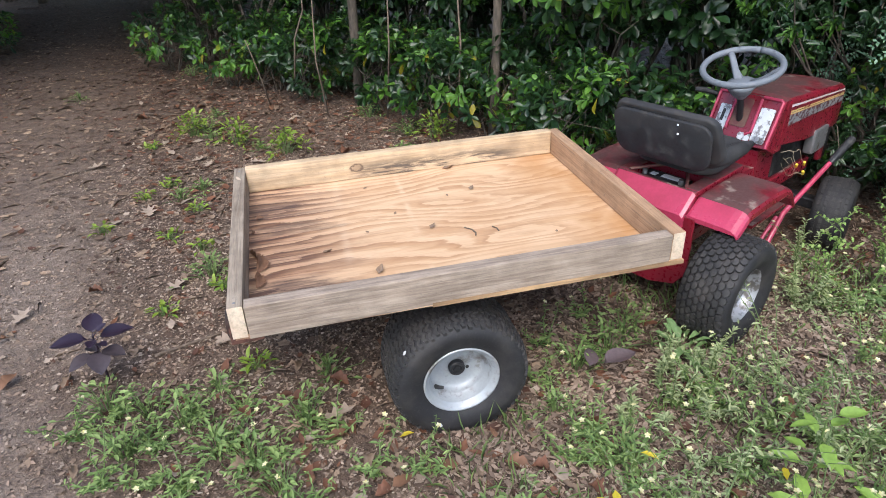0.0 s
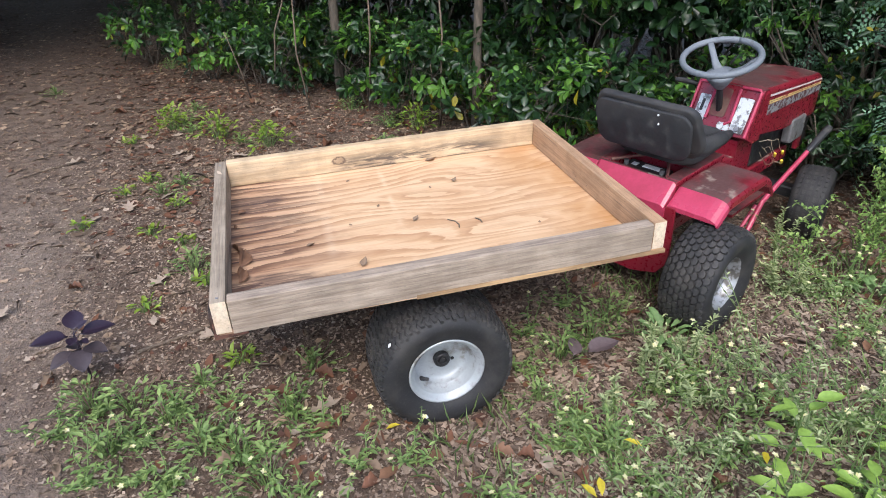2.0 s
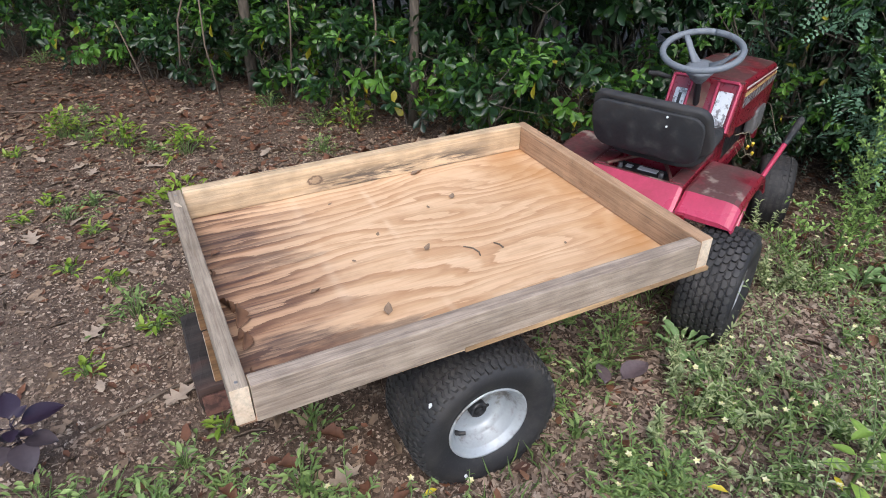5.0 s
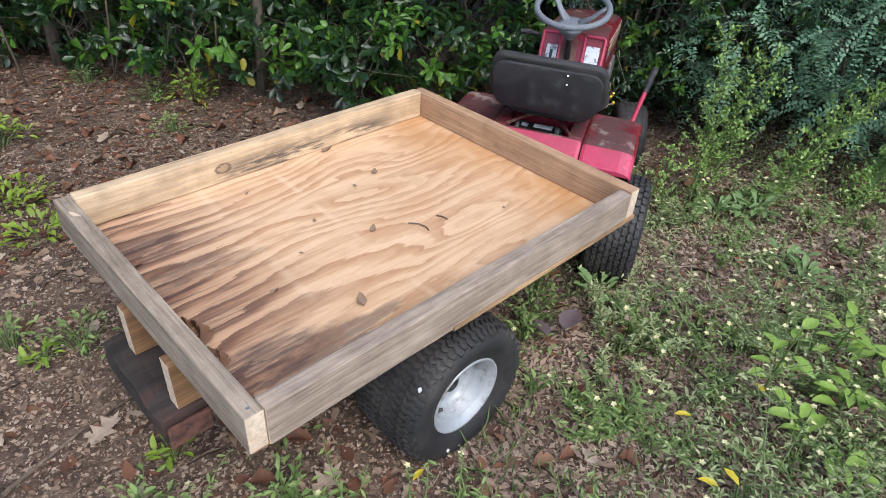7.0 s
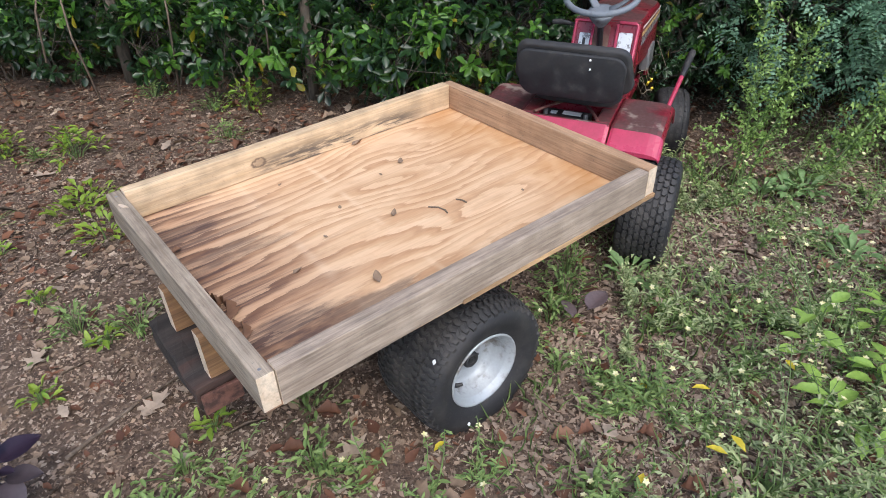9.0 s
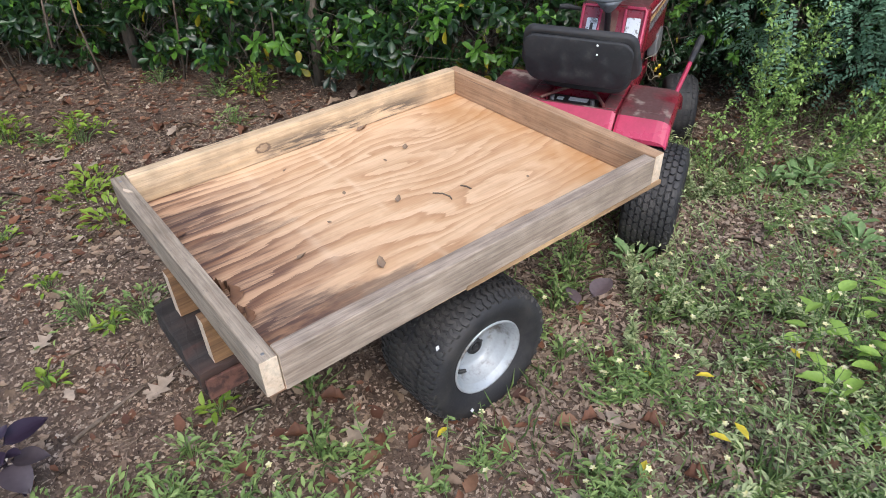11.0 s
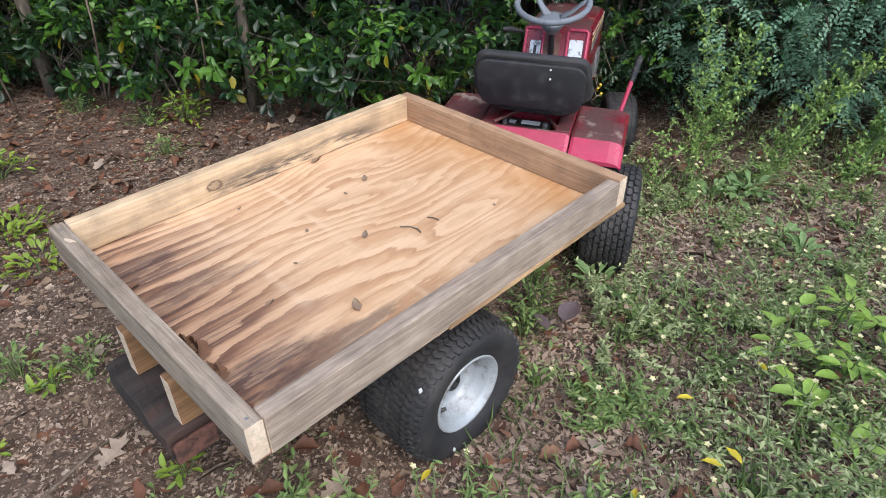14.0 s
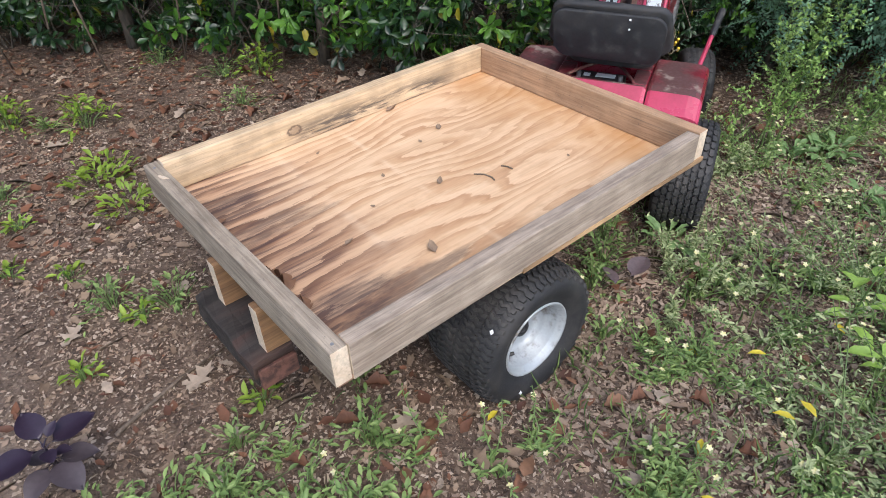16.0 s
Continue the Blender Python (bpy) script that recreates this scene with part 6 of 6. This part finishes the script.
scatter("straw_litter", "short dry straws and leaf stalks on the soil", "leaf litter", 210, 34000, (-1.6, 4.2, -1.5, 3.2), CHIP, 0.015, 0.06, 0.06, M_CHIP, lambda x, y: 0.8 * (1 - 0.6 * on_path(x, y)), 0.25, 0.005, 1.5)
scatter("twigs", "thin dry twigs scattered on the soil", "twigs", 205, 1100, AREA, SLIM, 0.06, 0.2, 0.03, M_TWIG, lambda x, y: 0.8, 0.1, 0.006, 1.5)


def grass_stuff(seed, n):
    rng = np.random.default_rng(seed)
    p = litter_points(rng, n, 0.3, 4.0, -1.5, 0.6, lambda x, y: max(0.08, min(1, noise.noise((x * 2.4, y * 2.4, 9)) * 1.6 + 0.35)) * (0 if (x < 1.25 and y > 0.0) else 1))
    k = len(p)
    al = rng.normal(size=(k, 3)) * 0.55 + np.array([0, 0, 1.0])
    ln = rng.uniform(0.03, 0.1, k)
    tagged(new("grass", leaf_mesh("grass", SLIM, p, al, rng.normal(size=(k, 3)), ln, np.full(k, 0.0045), M_WEED)), "sparse thin grass blades among the weeds", "grass", kind="stuff")


grass_stuff(206, 8000)


def weed_carpet(seed, n, mat, name, label):
    rng = np.random.default_rng(seed)
    p = litter_points(rng, n, 0.4, 4.2, -1.6, 0.7, lambda x, y: max(0.0, min(1.0, (y + 1.55) / 0.3)) * (0.45 if x > 2.1 and y > -0.75 else 1) * max(0.0, min(1, noise.noise((x * 3.1, y * 3.1, seed)) * 2.2 + 0.35)) * (0 if (x < 1.3 and y > 0.02) or (x < 0.8 and y > -0.25) or (x < 0.62 and y > -0.4) else 1))
    k = len(p)
    p[:, 2] += rng.uniform(0, 1, k) ** 1.5 * 0.13
    ln = rng.uniform(0.007, 0.022, k)
    al = rng.normal(size=(k, 3)) * np.array([1, 1, 0.5]) + np.array([0, 0, 0.3])
    tagged(new(name, leaf_mesh(name, SLIM, p, al, np.tile([0, 0, 1.0], (k, 1)) + 0.4 * rng.normal(size=(k, 3)), ln, ln * 0.38, mat)), label, "weeds", kind="stuff")


weed_carpet(207, 52000, M_GREYWEED, "grey_weed_carpet", "mat of tiny grey-green weeds over the soil")
weed_carpet(208, 7000, M_WEED, "green_weed_carpet", "mat of tiny green weeds over the soil")


def single_leaf(name, label, shape, x, y, z, turn, ln, w, mat, roll=0.0):
    d = np.array([[math.cos(radians(turn)), math.sin(radians(turn)), 0.05]])
    ob = new(name, leaf_mesh(name, shape, np.array([[0, 0, 0.0]]), d, np.array([[roll, 0.1, 1.0]]), np.array([ln]), np.array([w]), mat))
    ob.location = (x, y, z)
    return tagged(ob, label, "leaf")


for x, y, a, ln in ((-0.15, 0.59, 30, 0.11), (-0.52, 1.78, 100, 0.12), (-0.97, 2.59, 20, 0.12), (-0.15, 0.64, 300, 0.07), (0.05, 2.43, 160, 0.11), (-0.39, 2.57, 20, 0.1), (-0.3, 2.45, 70, 0.09), (-0.88, 0.92, 70, 0.1), (1.38, -0.09, 130, 0.11), (-0.11, 0.4, 250, 0.06), (0.18, 0.11, 10, 0.1), (-1.0, 3.41, 330, 0.1), (-0.36, 1.0, 40, 0.1)):
    single_leaf("oak_leaf", "pale dry lobed oak leaf on the soil", OAK, x, y, gz(x, y) + 0.008, a, ln, ln * 0.75, M_PALE)
for x, y, a, z in ((0.94, -0.42, 130, 0.18), (0.74, -0.56, 250, 0.29), (0.735, -0.57, 110, 0.24), (0.97, -0.26, 100, 0.02), (0.55, -0.55, 100, 0.08), (0.1, -0.3, 280, 0.03), (0.7, -0.42, 200, 0.05), (0.38, -0.02, 10, 0.01), (1.25, -0.5, 60, 0.1)):
    single_leaf("yellow_leaf", "fallen yellow leaf caught among the weeds", LEAF, x, y, gz(x, y) + z, a, 0.045, 0.017, M_YELLOWLEAF)
def fallen_leaves(seed):
    """Larger dead leaves that lie singly on the litter."""
    rng = np.random.default_rng(seed)
    looks = ((DRY[0], M_RUSTLEAF, "curled rust-brown dead leaf on the soil"), (DRY[2], M_REDDEAD, "dark red-brown curled dead leaf on the soil"), (DRY[3], M_DEAD, "dull brown dead leaf on the soil"), (DRY[1], M_PALE, "pale dry lobed leaf on the soil"), (DRY[4], M_RUSTLEAF, "rust-brown lobed leaf on the soil"))
    base = []
    for k, (shape, mat, label) in enumerate(looks):
        me = leaf_mesh("dead_leaf", shape, np.zeros((1, 3)), np.array([[1.0, 0, 0]]), np.array([[0, 0, 1.0]]), np.array([1.0]), np.array([0.62 if k != 2 else 0.45]), mat)
        base.append((me, label))
    for x0, x1, y0, y1, n in ((0.2, 0.95, -0.55, -0.08, 34), (-0.35, 0.4, -0.15, 0.75, 26), (0.9, 2.0, -0.7, 0.1, 16), (1.9, 2.9, -0.6, 0.5, 22), (-0.7, 0.7, 1.0, 3.0, 46), (0.3, 1.7, 1.5, 2.9, 80), (-0.9, 0.6, 3.0, 4.6, 40), (-0.9, -0.3, -0.1, 0.9, 9)):
        for _ in range(n):
            x, y = rng.uniform(x0, x1), rng.uniform(y0, y1)
            k = rng.choice(5, p=(0.2, 0.2, 0.3, 0.2, 0.1))
            q = rng.uniform(0.035, 0.085) * (1.05 if y > 1.4 else 1.0)
            ob = new("dead_leaf", base[k][0])
            ob.matrix_basis = pose(x, y, gz(x, y) + 0.012, rng.uniform(-18, 18), rng.uniform(-14, 14), rng.uniform(0, 360)) @ Matrix.Diagonal((q, q, q, 1))
            tagged(ob, base[k][1], "leaf", group="fallen leaves")


fallen_leaves(41)
for x, y, a, z, q in ((1.03, 0.035, 12, 0.1, 0.13), (1.0, 0.06, 60, 0.075, 0.1)):
    single_leaf("purple_striped_leaf", "dull purple ribbed leaf under the cart", VEINED, x, y, gz(x, y) + z, a, q, q * 0.5, M_DULLPURPLE, 0.5)

# ---- leaves and twigs lying on the plywood ----
for x, y, a, ln, w in ((0.787, 0.623, 60, 0.03, 0.02), (0.389, 0.171, 70, 0.045, 0.024), (0.587, 0.387, 50, 0.034, 0.018), (0.739, 0.829, 10, 0.05, 0.02), (0.431, 0.753, 30, 0.018, 0.01), (0.70, 0.60, 100, 0.016, 0.01), (0.401, 0.424, 140, 0.014, 0.012), (0.25, 0.34, 10, 0.03, 0.014), (0.95, 0.25, 70, 0.012, 0.01), (0.5, 0.52, 70, 0.018, 0.012)):
    single_leaf("fallen_leaf", "small brown leaf lying on the plywood", CURL, x, y, BED + 0.002, a, ln, w, M_DEAD)
for x, y, a, q in ((0.062, 0.28, 80, 0.09), (0.066, 0.34, 110, 0.07), (0.058, 0.2, 70, 0.06), (0.055, 0.24, 70, 0.04), (0.05, 0.08, 80, 0.055), (0.07, 0.06, 30, 0.035), (0.05, 0.52, 95, 0.03), (0.06, 0.62, 20, 0.03)):
    single_leaf("rust_leaf", "rust-brown leaf caught against the tail board", DRY[0], x, y, BED + 0.006, a, q, q * 0.5, M_RUSTLEAF, 0.9)
for pts in (((0.69, 0.365), (0.71, 0.345), (0.715, 0.32), (0.71, 0.305)), ((0.775, 0.345), (0.785, 0.33), (0.786, 0.312))):
    bm = tube(bmesh.new(), [(x, y, BED + 0.003) for x, y in pts], 0.0022, 6)
    tagged(link_mesh("twig", bm, M_TWIG), "short curved twig lying on the plywood", "twig")
for pts in (((-0.95, 3.79), (-0.65, 3.72), (-0.38, 3.63)), ((-1.18, 2.42), (-1.05, 2.53), (-0.92, 2.6)), ((-0.35, 0.58), (-0.15, 0.66), (0.03, 0.7))):
    bm = tube(bmesh.new(), [(x, y, gz(x, y) + 0.008) for x, y in pts], [0.006, 0.005, 0.003][: len(pts)], 6)
    tagged(link_mesh("stick", bm, M_TWIG, True), "thin dry stick lying on the soil", "stick")


for pts in (((0.3, 3.35, 0.18), (0.34, 3.36, 0.45), (0.42, 3.4, 0.62), (0.44, 3.45, 1.0)), ((0.1, 3.75, -0.13), (0.06, 3.7, 0.12), (0.0, 3.62, 0.42)), ((0.9, 3.1, -0.1), (0.94, 3.05, 0.4), (0.98, 3.1, 1.2)), ((1.28, 2.6, -0.1), (1.3, 2.55, 0.5), (1.27, 2.6, 1.3)), ((0.5, 3.3, -0.1), (0.46, 3.3, 0.3), (0.5, 3.35, 0.9))):
    tagged(link_mesh("bare_vine", tube(bmesh.new(), pts, [0.006] * (len(pts) - 1) + [0.003], 6), M_TWIG, True), "thin pale bare stem at the hedge's foot", "vine")
